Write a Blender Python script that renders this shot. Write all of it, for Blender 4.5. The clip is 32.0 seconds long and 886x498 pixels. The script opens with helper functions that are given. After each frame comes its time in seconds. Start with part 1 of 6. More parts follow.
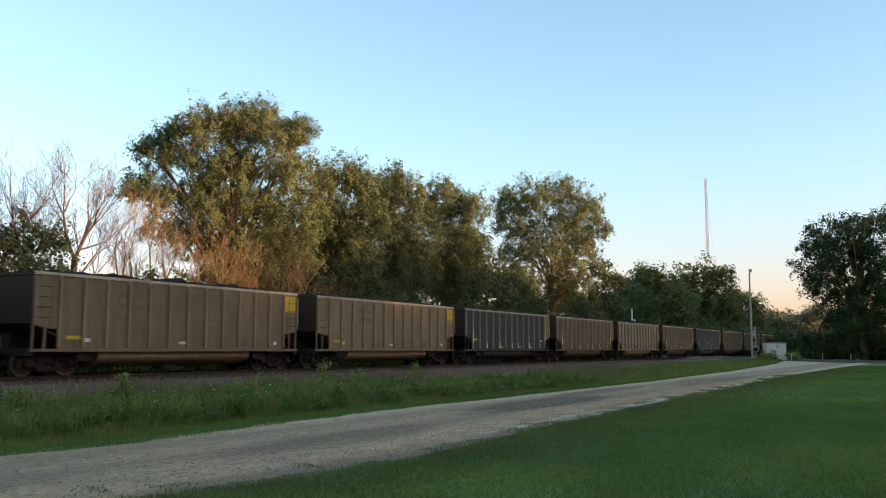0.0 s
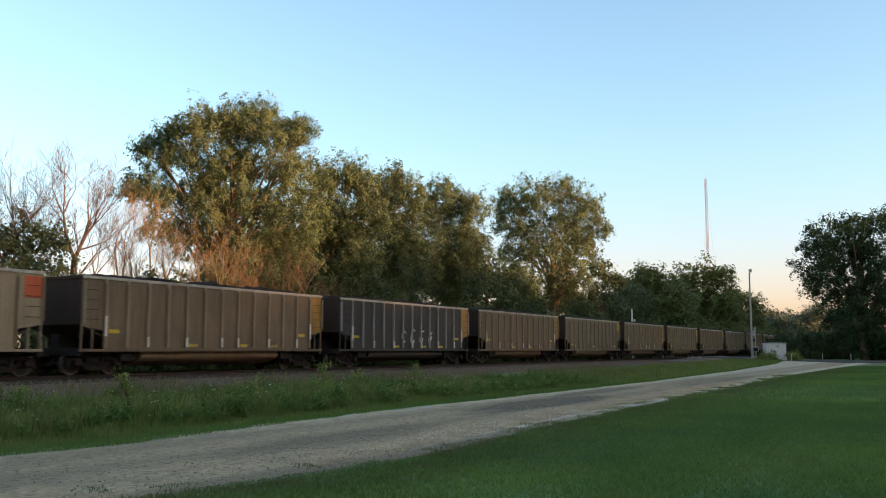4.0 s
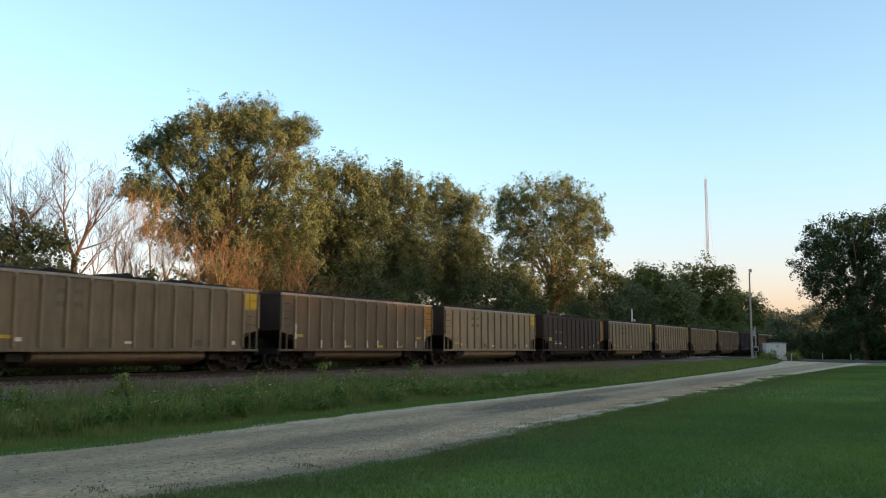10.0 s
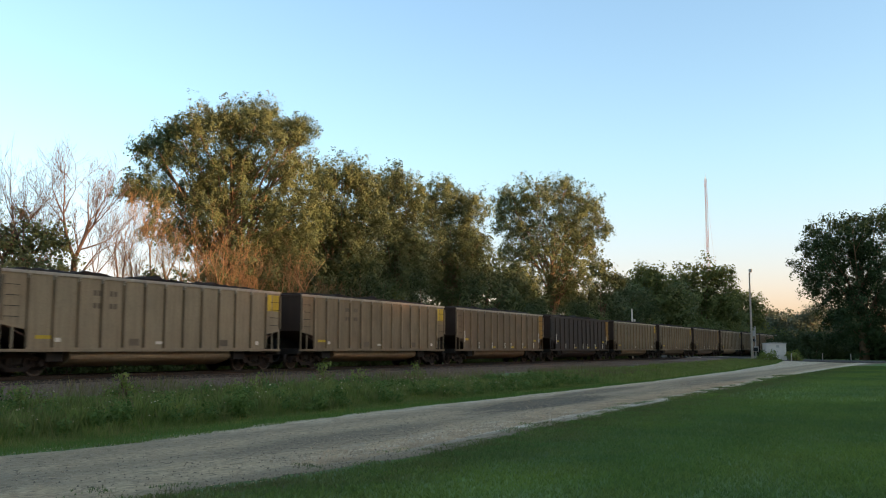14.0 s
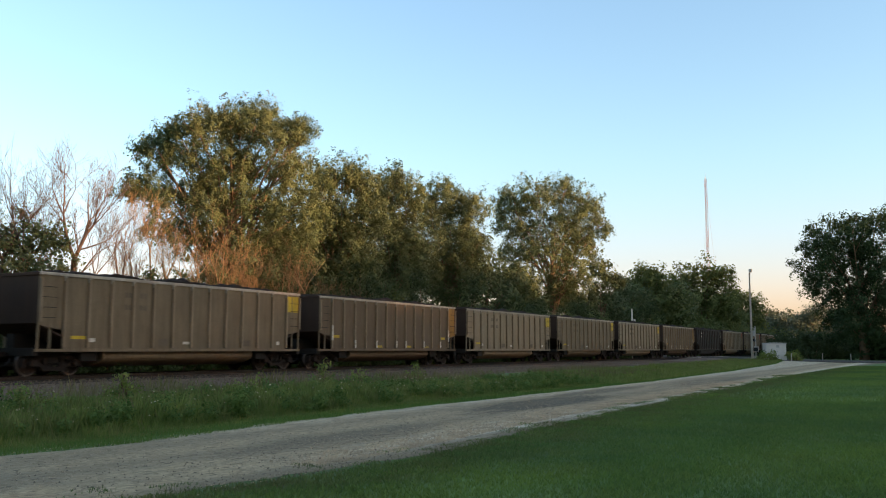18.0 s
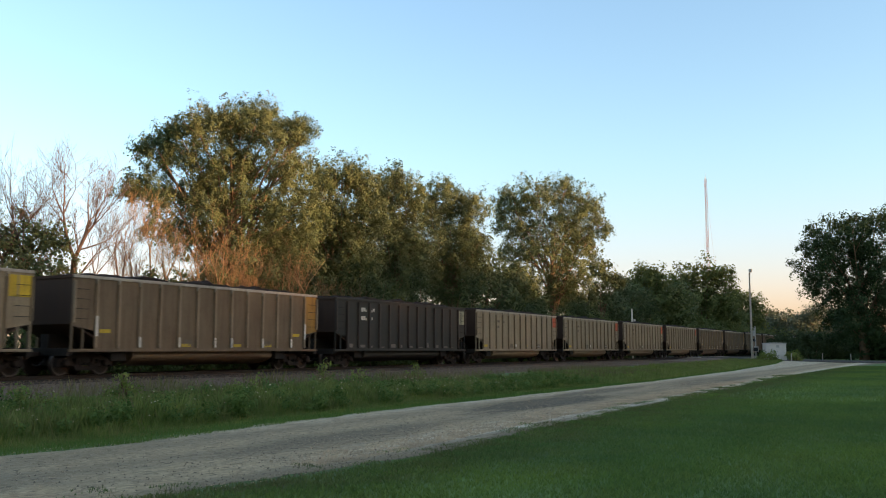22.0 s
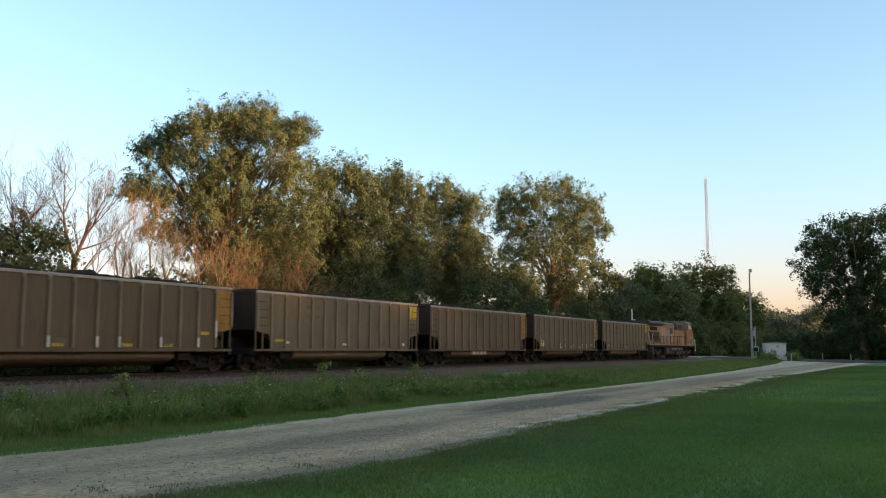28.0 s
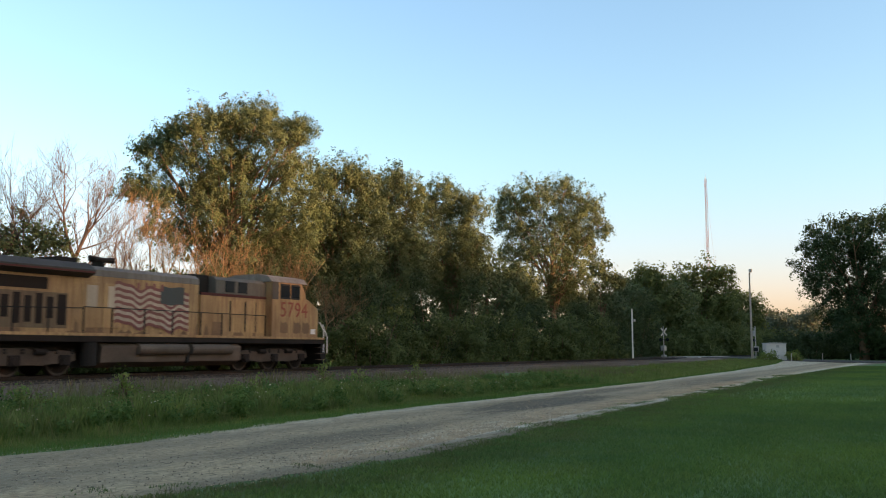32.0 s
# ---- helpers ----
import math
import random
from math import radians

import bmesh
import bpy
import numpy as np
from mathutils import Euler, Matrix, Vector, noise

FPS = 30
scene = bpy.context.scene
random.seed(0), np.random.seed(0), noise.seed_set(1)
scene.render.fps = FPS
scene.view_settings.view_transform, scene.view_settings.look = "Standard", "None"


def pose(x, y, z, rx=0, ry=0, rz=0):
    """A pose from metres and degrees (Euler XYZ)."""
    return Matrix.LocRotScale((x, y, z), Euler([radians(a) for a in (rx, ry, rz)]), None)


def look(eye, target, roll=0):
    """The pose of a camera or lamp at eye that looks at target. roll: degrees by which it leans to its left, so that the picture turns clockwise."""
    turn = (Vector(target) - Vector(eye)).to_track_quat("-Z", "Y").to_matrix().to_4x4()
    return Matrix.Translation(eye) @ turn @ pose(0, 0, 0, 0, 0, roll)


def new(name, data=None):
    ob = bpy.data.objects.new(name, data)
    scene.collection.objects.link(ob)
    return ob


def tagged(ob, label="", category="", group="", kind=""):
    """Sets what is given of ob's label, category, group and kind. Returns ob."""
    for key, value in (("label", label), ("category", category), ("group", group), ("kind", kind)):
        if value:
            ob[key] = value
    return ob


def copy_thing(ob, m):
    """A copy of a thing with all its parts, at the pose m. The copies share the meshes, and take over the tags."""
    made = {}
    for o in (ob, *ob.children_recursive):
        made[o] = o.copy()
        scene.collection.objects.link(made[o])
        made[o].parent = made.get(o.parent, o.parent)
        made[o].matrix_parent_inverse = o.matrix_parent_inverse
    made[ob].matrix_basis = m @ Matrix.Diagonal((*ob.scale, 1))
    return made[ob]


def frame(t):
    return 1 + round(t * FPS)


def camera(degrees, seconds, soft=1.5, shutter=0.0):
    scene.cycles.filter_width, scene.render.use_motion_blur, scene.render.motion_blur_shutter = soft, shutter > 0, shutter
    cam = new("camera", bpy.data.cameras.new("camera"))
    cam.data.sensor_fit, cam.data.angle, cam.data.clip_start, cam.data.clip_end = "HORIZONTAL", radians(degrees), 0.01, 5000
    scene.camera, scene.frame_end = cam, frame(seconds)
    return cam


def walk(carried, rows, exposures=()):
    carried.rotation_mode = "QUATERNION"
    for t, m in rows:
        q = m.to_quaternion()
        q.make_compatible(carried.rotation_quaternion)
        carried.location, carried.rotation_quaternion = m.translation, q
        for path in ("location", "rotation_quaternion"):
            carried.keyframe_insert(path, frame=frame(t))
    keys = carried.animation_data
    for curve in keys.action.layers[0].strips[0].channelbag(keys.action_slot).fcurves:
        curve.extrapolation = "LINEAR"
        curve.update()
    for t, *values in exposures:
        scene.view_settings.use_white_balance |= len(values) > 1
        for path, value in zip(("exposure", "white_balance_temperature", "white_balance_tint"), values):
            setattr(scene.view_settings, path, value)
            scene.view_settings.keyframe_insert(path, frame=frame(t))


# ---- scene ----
# World: x runs along the railway, y away from the camera towards it, z up; z = 0 is the gravel lane.
THETA = 28.65
cam = camera(52.3, 32.0, soft=1.05, shutter=0.2)
EYE = Vector((0, 0, 1.55))
PITCH = 6.37


def aim(yaw, pitch):
    a, b = radians(yaw), radians(pitch)
    return EYE + Vector((math.cos(a) * math.cos(b), math.sin(a) * math.cos(b), math.sin(b))) * 50


VIEW = look(EYE, aim(THETA, PITCH))
walk(cam, [(0.0, VIEW), (32.0, VIEW)], [(0.0, 1.8, 7850, 23), (32.0, 1.8, 7850, 23)])

# ---- light: a low sun over the trees behind the camera, clear evening sky ----
SUN_ELEVATION = radians(9.0)
SUN_AZIMUTH = radians(-84.0)  # counted from +x towards +y
world = bpy.data.worlds.new("evening_sky")
scene.world = world
world.use_nodes = True
nt = world.node_tree
nt.nodes.clear()
sky = nt.nodes.new("ShaderNodeTexSky")
sky.sky_type = "NISHITA"
sky.sun_disc = False
sky.sun_elevation = SUN_ELEVATION
sky.sun_rotation = radians(90) - SUN_AZIMUTH
sky.air_density, sky.dust_density, sky.ozone_density = 1.25, 1.1, 4.0
bg = nt.nodes.new("ShaderNodeBackground")
bg.inputs["Strength"].default_value = 0.15
wo = nt.nodes.new("ShaderNodeOutputWorld")
# evening haze: all round the horizon the sky turns from blue to a dull rose
where = nt.nodes.new("ShaderNodeTexCoord")
height = nt.nodes.new("ShaderNodeSeparateXYZ")
nt.links.new(where.outputs["Generated"], height.inputs[0])
low = nt.nodes.new("ShaderNodeMapRange")
low.interpolation_type = "SMOOTHSTEP"
low.inputs["From Min"].default_value, low.inputs["From Max"].default_value = 0.04, 0.22
nt.links.new(height.outputs["Z"], low.inputs["Value"])
haze = nt.nodes.new("ShaderNodeMix")
haze.data_type = "RGBA"
haze.inputs[6].default_value, haze.inputs[7].default_value = (1.05, 0.88, 1.06, 1), (1.02, 1.05, 0.98, 1)
nt.links.new(low.outputs[0], haze.inputs[0])
tint = nt.nodes.new("ShaderNodeMix")
tint.data_type, tint.blend_type = "RGBA", "MULTIPLY"
tint.inputs[0].default_value = 1.0
nt.links.new(sky.outputs[0], tint.inputs[6])
nt.links.new(haze.outputs[2], tint.inputs[7])
nt.links.new(tint.outputs[2], bg.inputs[0])
nt.links.new(bg.outputs[0], wo.inputs[0])
sun_dir = Vector((math.cos(SUN_AZIMUTH) * math.cos(SUN_ELEVATION), math.sin(SUN_AZIMUTH) * math.cos(SUN_ELEVATION), math.sin(SUN_ELEVATION)))
sun = new("sun", bpy.data.lights.new("sun", "SUN"))
sun.data.energy, sun.data.angle, sun.data.color = 3.5, radians(2.0), (1.0, 0.72, 0.45)
sun.matrix_basis = look(sun_dir * 100, (0, 0, 0))


# ---- materials ----
def socket(node, name):
    return node.inputs[name]


class Graph:
    """Short hand for building one material's nodes."""

    def __init__(self, name):
        self.mat = bpy.data.materials.new(name)
        self.mat.use_nodes = True
        self.tree = self.mat.node_tree
        self.tree.nodes.clear()
        self.out = self.node("ShaderNodeOutputMaterial")

    def node(self, kind, **values):
        n = self.tree.nodes.new(kind)
        for key, value in values.items():
            n.inputs[key.replace("_", " ")].default_value = value
        return n

    def link(self, a, b):
        self.tree.links.new(a, b)

    def coords(self, scale=(1, 1, 1), space="Object"):
        c = self.node("ShaderNodeTexCoord")
        m = self.node("ShaderNodeMapping", Scale=scale)
        self.link(c.outputs[space], m.inputs["Vector"])
        return m.outputs[0]

    def noise(self, vec, scale, detail=4.0, rough=0.55):
        n = self.node("ShaderNodeTexNoise", Scale=scale, Detail=detail, Roughness=rough)
        self.link(vec, n.inputs["Vector"])
        return n.outputs["Fac"]

    def ramp(self, fac, stops):
        r = self.node("ShaderNodeValToRGB")
        e = r.color_ramp.elements
        while len(e) < len(stops):
            e.new(0.5)
        for el, (p, c) in zip(e, stops):
            el.position = p
            el.color = (*c, 1) if len(c) == 3 else c
        self.link(fac, r.inputs[0])
        return r.outputs[0]

    def mix(self, fac, a, b, mode="MIX"):
        m = self.tree.nodes.new("ShaderNodeMix")
        m.data_type, m.blend_type = "RGBA", mode
        for value, sock in ((fac, m.inputs[0]), (a, m.inputs[6]), (b, m.inputs[7])):
            if isinstance(value, (int, float)):
                sock.default_value = value
            elif isinstance(value, tuple):
                sock.default_value = (*value, 1)
            else:
                self.link(value, sock)
        return m.outputs[2]

    def bump(self, height, strength=0.3, distance=0.02):
        b = self.node("ShaderNodeBump", Strength=strength, Distance=distance)
        self.link(height, b.inputs["Height"])
        return b.outputs[0]

    def finish(self, color, rough=0.7, metal=0.0, normal=None, spec=0.5):
        p = self.node("ShaderNodeBsdfPrincipled", Metallic=metal)
        p.inputs["Specular IOR Level"].default_value = spec
        for value, sock in ((color, p.inputs["Base Color"]), (rough, p.inputs["Roughness"])):
            if isinstance(value, (int, float)):
                sock.default_value = value
            elif isinstance(value, tuple):
                sock.default_value = (*value, 1)
            else:
                self.link(value, sock)
        if normal is not None:
            self.link(normal, p.inputs["Normal"])
        self.link(p.outputs[0], self.out.inputs[0])
        return self.mat


def warm(c):
    """A colour shifted redder: the evening light's warmth is put into the base colour."""
    return (min(1, c[0] * 1.16), c[1] * 0.97, c[2] * 0.83)


def plain(name, color, rough=0.6, metal=0.0, grain=0.25, scale=6.0, bump=0.15):
    """A worn surface: patches and fine grain round one colour."""
    color = warm(color)
    g = Graph(name)
    v = g.coords()
    big, fine = g.noise(v, scale * 0.2), g.noise(v, scale * 4, 6)
    lo = tuple(c * (1 - grain) for c in color)
    hi = tuple(min(1, c * (1 + grain)) for c in color)
    c1 = g.ramp(big, [(0.3, lo), (0.7, hi)])
    c2 = g.mix(0.35, c1, g.ramp(fine, [(0.25, lo), (0.75, hi)]))
    return g.finish(c2, rough, metal, g.bump(fine, bump, 0.01), 0.15)


def car_paint(name, color, grime, rough=0.62, amount=0.5):
    """Car side: dulled metal or paint with vertical dirt runs and blotches."""
    color, grime = warm(color), warm(grime)
    g = Graph(name)
    v = g.coords()
    streak = g.noise(g.coords((3.2, 1, 0.22)), 3.0, 5, 0.6)
    blotch = g.noise(v, 0.7, 4)
    fine = g.noise(v, 14, 6, 0.7)
    info = g.node("ShaderNodeObjectInfo")
    tone = g.ramp(info.outputs["Random"], [(0.0, tuple(c * 0.86 for c in color)), (1.0, tuple(c * 1.1 for c in color))])
    c = g.mix(g.ramp(streak, [(0.42, (0, 0, 0)), (0.72, (amount, amount, amount))]), tone, grime)
    c = g.mix(g.ramp(blotch, [(0.4, (0, 0, 0)), (0.75, (amount * 0.8,) * 3)]), c, grime)
    c = g.mix(g.ramp(fine, [(0.3, (0.25,) * 3), (0.55, (0, 0, 0))]), c, tuple(x * 0.6 for x in grime))
    return g.finish(c, rough, 0.0, g.bump(blotch, 0.25, 0.03), 0.2)


M = {}
M["tan"] = car_paint("weathered_tan_aluminium", (0.221, 0.166, 0.105), (0.102, 0.07, 0.042))
M["light"] = car_paint("weathered_pale_aluminium", (0.311, 0.248, 0.167), (0.143, 0.103, 0.065), amount=0.4)
M["brown"] = car_paint("rusty_brown_dirt", (0.178, 0.126, 0.079), (0.091, 0.057, 0.034))
M["dark"] = car_paint("dark_grey_paint", (0.045, 0.042, 0.04), (0.068, 0.05, 0.038))
M["black"] = car_paint("brown_black_paint", (0.056, 0.042, 0.036), (0.07, 0.048, 0.036))
M["green"] = car_paint("green_black_paint", (0.036, 0.034, 0.029), (0.05, 0.04, 0.03))
# sooty dirt, with the shade on the car ends put into the same colour
M["soot_shade"] = car_paint("sooty_end", (0.06, 0.037, 0.028), (0.08, 0.047, 0.032), 0.9)
M["chord"] = car_paint("bare_top_chord", (0.42, 0.38, 0.32), (0.2, 0.16, 0.11))
# the highlights along the post edges are put into this paler tan
M["rib_tan"] = car_paint("scuffed_tan_post", (0.304, 0.227, 0.151), (0.134, 0.088, 0.051))
M["rib_pale"] = car_paint("bare_side_post", (0.30, 0.28, 0.26), (0.13, 0.10, 0.08))
M["yellow"] = car_paint("yellow_end_paint", (0.60, 0.42, 0.04), (0.26, 0.17, 0.05), amount=0.4)
M["dull_yellow"] = car_paint("dull_yellow_paint", (0.34, 0.27, 0.06), (0.2, 0.15, 0.06), amount=0.6)
M["orange"] = car_paint("faded_orange_paint", (0.40, 0.215, 0.05), (0.17, 0.085, 0.03), amount=0.6)
M["red"] = car_paint("orange_red_paint", (0.62, 0.12, 0.045), (0.25, 0.09, 0.05), amount=0.4)
M["pale"] = car_paint("pale_green_grey_paint", (0.36, 0.38, 0.27), (0.16, 0.15, 0.1))
M["white"] = plain("white_stencil", (0.62, 0.59, 0.52), 0.7)
M["faint"] = plain("worn_stencil", (0.14, 0.11, 0.08), 0.8)
M["steel"] = plain("dirty_cast_steel", (0.027, 0.019, 0.015), 0.8, 0.0, 0.4)
M["wheel"] = plain("dusty_wheel_steel", (0.034, 0.025, 0.02), 0.7, 0.0, 0.35)
M["tread"] = plain("polished_wheel_rim", (0.10, 0.085, 0.075), 0.45, 0.4, 0.2)
M["dark_steel"] = plain("black_underframe", (0.025, 0.021, 0.018), 0.8, 0.0, 0.3)
M["coal"] = plain("coal", (0.028, 0.018, 0.012), 0.95, 0.0, 0.5, 20, 0.8)
M["rail"] = plain("rail_steel", (0.045, 0.032, 0.025), 0.55, 0.3, 0.3)
M["tie"] = plain("creosoted_timber", (0.06, 0.045, 0.034), 0.9, 0.0, 0.4)
M["galv"] = plain("galvanised_steel", (0.42, 0.43, 0.43), 0.5, 0.4, 0.15)
M["white_paint"] = plain("white_paint", (0.78, 0.77, 0.74), 0.5, 0.0, 0.06)
M["black_paint"] = plain("black_paint", (0.02, 0.02, 0.02), 0.5)
M["loco_yellow"] = car_paint("faded_locomotive_yellow", (0.52, 0.325, 0.155), (0.23, 0.115, 0.06), 0.6, 0.9)
M["loco_grime"] = car_paint("grimy_tan_panel", (0.24, 0.165, 0.10), (0.13, 0.08, 0.05), 0.7, 0.8)
M["cab_roof"] = car_paint("weathered_cab_roof", (0.24, 0.215, 0.19), (0.12, 0.09, 0.07), 0.7, 0.7)
M["loco_grey"] = car_paint("locomotive_roof_grey", (0.085, 0.073, 0.064), (0.055, 0.042, 0.034), 0.7, 0.5)
M["loco_rust"] = car_paint("rust_stain", (0.25, 0.145, 0.08), (0.14, 0.075, 0.045))
M["stripe_red"] = car_paint("dark_red_stripe", (0.13, 0.032, 0.024), (0.09, 0.038, 0.025))
M["loco_red"] = car_paint("locomotive_red_stripe", (0.28, 0.065, 0.045), (0.25, 0.09, 0.05))
M["flag_white"] = car_paint("flag_white", (0.54, 0.44, 0.35), (0.33, 0.22, 0.14), amount=0.5)
M["flag_red"] = car_paint("flag_red", (0.27, 0.095, 0.085), (0.24, 0.12, 0.08), amount=0.5)
M["flag_blue"] = car_paint("flag_blue", (0.075, 0.085, 0.085), (0.1, 0.085, 0.06), amount=0.35)


def glass_material():
    g = Graph("dark_cab_glass")
    p = g.node("ShaderNodeBsdfPrincipled", Base_Color=(0.02, 0.022, 0.024, 1), Roughness=0.06)
    g.link(p.outputs[0], g.out.inputs[0])
    return g.mat


M["glass"] = glass_material()


def leaf_material(name, colors, through_light=0.35, gloss=0.7, patch=0.55, wide=0.35, tuft=0.0):
    """Leaves: one hue a leaf, some light passing through."""
    g = Graph(name)
    geo = g.node("ShaderNodeNewGeometry")
    c1 = g.ramp(geo.outputs["Random Per Island"], [(i / (len(colors) - 1), c) for i, c in enumerate(colors)])
    big = g.noise(g.coords(space="Object"), wide, 2)
    c = g.mix(g.ramp(big, [(0.35, (0, 0, 0)), (0.7, (patch,) * 3)]), c1, colors[-1])
    if tuft:  # random darker tufts; in tree crowns this puts shade between clumps into colour
        darker_tuft = g.ramp(g.noise(g.coords(space="Object"), 1.3, 3), [(0.38, (0, 0, 0)), (0.62, (tuft,) * 3)])
        c = g.mix(darker_tuft, c, tuple(v * 0.5 for v in colors[0]))
    p = g.node("ShaderNodeBsdfPrincipled", Roughness=gloss)
    p.inputs["Specular IOR Level"].default_value = 0.1
    t = g.node("ShaderNodeBsdfTranslucent")
    mixer = g.node("ShaderNodeMixShader", Fac=through_light)
    g.link(c, p.inputs["Base Color"])
    g.link(c, t.inputs["Color"])
    g.link(p.outputs[0], mixer.inputs[1])
    g.link(t.outputs[0], mixer.inputs[2])
    g.link(mixer.outputs[0], g.out.inputs[0])
    return g.mat


M["leaf"] = leaf_material("cottonwood_leaf", [(0.095, 0.125, 0.052), (0.115, 0.145, 0.058), (0.13, 0.152, 0.062), (0.15, 0.147, 0.067)], 0.3, tuft=0.35)
M["leaf_dark"] = leaf_material("dark_leaf", [(0.055, 0.070, 0.028), (0.07, 0.085, 0.032), (0.085, 0.10, 0.038)])
# deep shade in and under the oak is put into this darker leaf
M["leaf_oak_shade"] = leaf_material("oak_leaf", [(0.03, 0.052, 0.02), (0.042, 0.066, 0.024), (0.052, 0.076, 0.028)], 0.2)
# distance haze is put into this greyer, duller leaf colour
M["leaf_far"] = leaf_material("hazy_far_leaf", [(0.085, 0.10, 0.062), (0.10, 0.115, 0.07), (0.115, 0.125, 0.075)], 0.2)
M["bush"] = leaf_material("bush_leaf", [(0.09, 0.108, 0.035), (0.115, 0.13, 0.042), (0.145, 0.155, 0.05)])
M["weed"] = leaf_material("weed_blade", [(0.15, 0.21, 0.045), (0.195, 0.26, 0.056), (0.25, 0.30, 0.066), (0.32, 0.275, 0.10)], 0.4, wide=0.9, tuft=0.45)
M["verge_blade"] = leaf_material("verge_blade", [(0.105, 0.185, 0.042), (0.125, 0.205, 0.045), (0.15, 0.22, 0.05)], 0.4)
M["dry_blade"] = leaf_material("dry_grass_blade", [(0.24, 0.16, 0.07), (0.19, 0.15, 0.06), (0.16, 0.17, 0.05), (0.28, 0.20, 0.10)], 0.3)
M["flower"] = plain("dry_flower_head", (0.55, 0.5, 0.36), 0.8)
M["bark"] = plain("grey_brown_bark", (0.16, 0.115, 0.08), 0.9, 0.0, 0.45, 3, 0.7)
M["brush_wood"] = plain("bare_brush_wood", (0.24, 0.165, 0.095), 0.85, 0.0, 0.3, 4, 0.5)
M["dead_wood"] = plain("bare_dead_wood", (0.125, 0.093, 0.076), 0.85, 0.0, 0.3, 4, 0.5)


def lawn_patches(g, v):
    """The lawn's slow change from blue-green to yellow-green and, near the gravel, to trampled brown."""
    slow, mid = g.noise(g.coords((0.7, 1.0, 1)), 0.16, 3), g.noise(v, 0.75, 4, 0.6)
    col = g.ramp(slow, [(0.4, (0.112, 0.185, 0.056)), (0.5, (0.132, 0.212, 0.056)), (0.62, (0.175, 0.25, 0.056))])
    col = g.mix(g.ramp(mid, [(0.45, (0, 0, 0)), (0.72, (0.55,) * 3)]), col, (0.185, 0.228, 0.066))
    sep = g.node("ShaderNodeSeparateXYZ")
    g.link(v, sep.inputs[0])
    edge = g.node("ShaderNodeMapRange")
    edge.inputs["From Min"].default_value, edge.inputs["From Max"].default_value = 4.6, 7.0
    g.link(sep.outputs["Y"], edge.inputs["Value"])
    ragged = g.node("ShaderNodeMath")
    ragged.operation = "MULTIPLY"
    g.link(edge.outputs[0], ragged.inputs[0])
    g.link(g.ramp(g.noise(v, 1.1, 5, 0.7), [(0.38, (0, 0, 0)), (0.62, (0.85,) * 3)]), ragged.inputs[1])
    near_lane = g.node("ShaderNodeMath")
    near_lane.operation = "LESS_THAN"
    near_lane.inputs[1].default_value = 9.0
    g.link(sep.outputs["Y"], near_lane.inputs[0])
    both = g.node("ShaderNodeMath")
    both.operation = "MULTIPLY"
    g.link(ragged.outputs[0], both.inputs[0])
    g.link(near_lane.outputs[0], both.inputs[1])
    return g.mix(both.outputs[0], col, (0.15, 0.13, 0.055))


def ground_material():
    g = Graph("mown_grass_ground")
    v = g.coords()
    c = g.noise(v, 45, 4, 0.75)
    col = g.mix(g.ramp(c, [(0.3, (0.4,) * 3), (0.6, (0.0,) * 3)]), lawn_patches(g, v), (0.05, 0.075, 0.022))
    return g.finish(col, 0.9, 0.0, g.bump(c, 0.6, 0.04), 0.2)


def lawn_blade_material():
    g = Graph("lawn_blade")
    geo = g.node("ShaderNodeNewGeometry")
    tone = g.ramp(geo.outputs["Random Per Island"], [(0.0, (0.82, 0.85, 0.8)), (1.0, (1.3, 1.22, 1.15))])
    c = g.mix(1.0, lawn_patches(g, g.coords()), tone, "MULTIPLY")
    p = g.node("ShaderNodeBsdfPrincipled", Roughness=0.7)
    p.inputs["Specular IOR Level"].default_value = 0.08
    t = g.node("ShaderNodeBsdfTranslucent")
    mixer = g.node("ShaderNodeMixShader", Fac=0.4)
    g.link(c, p.inputs["Base Color"])
    g.link(c, t.inputs["Color"])
    g.link(p.outputs[0], mixer.inputs[1])
    g.link(t.outputs[0], mixer.inputs[2])
    g.link(mixer.outputs[0], g.out.inputs[0])
    return g.mat


def gravel_material(name, lo, mid, hi, scale=1.0, dark=None):
    lo, mid, hi = warm(lo), warm(mid), warm(hi)
    g = Graph(name)
    v = g.coords()
    big, run = g.noise(v, 0.35 * scale, 4), g.noise(g.coords((0.12, 1.3, 1)), 1.0, 4)
    vor = g.node("ShaderNodeTexVoronoi", Scale=26.0 * scale)
    g.link(v, vor.inputs["Vector"])
    fine = g.noise(v, 9 * scale, 8, 0.8)
    col = g.ramp(fine, [(0.28, lo), (0.5, mid), (0.75, hi)])
    col = g.mix(0.45, col, g.ramp(vor.outputs["Color"], [(0.1, lo), (0.55, mid), (0.95, hi)]))
    col = g.mix(g.ramp(run, [(0.45, (0, 0, 0)), (0.7, (0.5,) * 3)]), col, lo)
    col = g.mix(g.ramp(big, [(0.5, (0, 0, 0)), (0.75, (0.45,) * 3)]), col, dark or hi)
    return g.finish(col, 0.92, 0.0, g.bump(fine, 0.7, 0.03), 0.08)


M["ground"] = ground_material()
M["lawn_blade"] = lawn_blade_material()


def band_mask(g, value, lo, hi, top=1.0):
    """1 below lo, falling to 0 at hi."""
    r = g.node("ShaderNodeMapRange")
    r.inputs["From Min"].default_value, r.inputs["From Max"].default_value = lo, hi
    r.inputs["To Min"].default_value, r.inputs["To Max"].default_value = top, 0.0
    g.link(value, r.inputs["Value"])
    return r.outputs[0]


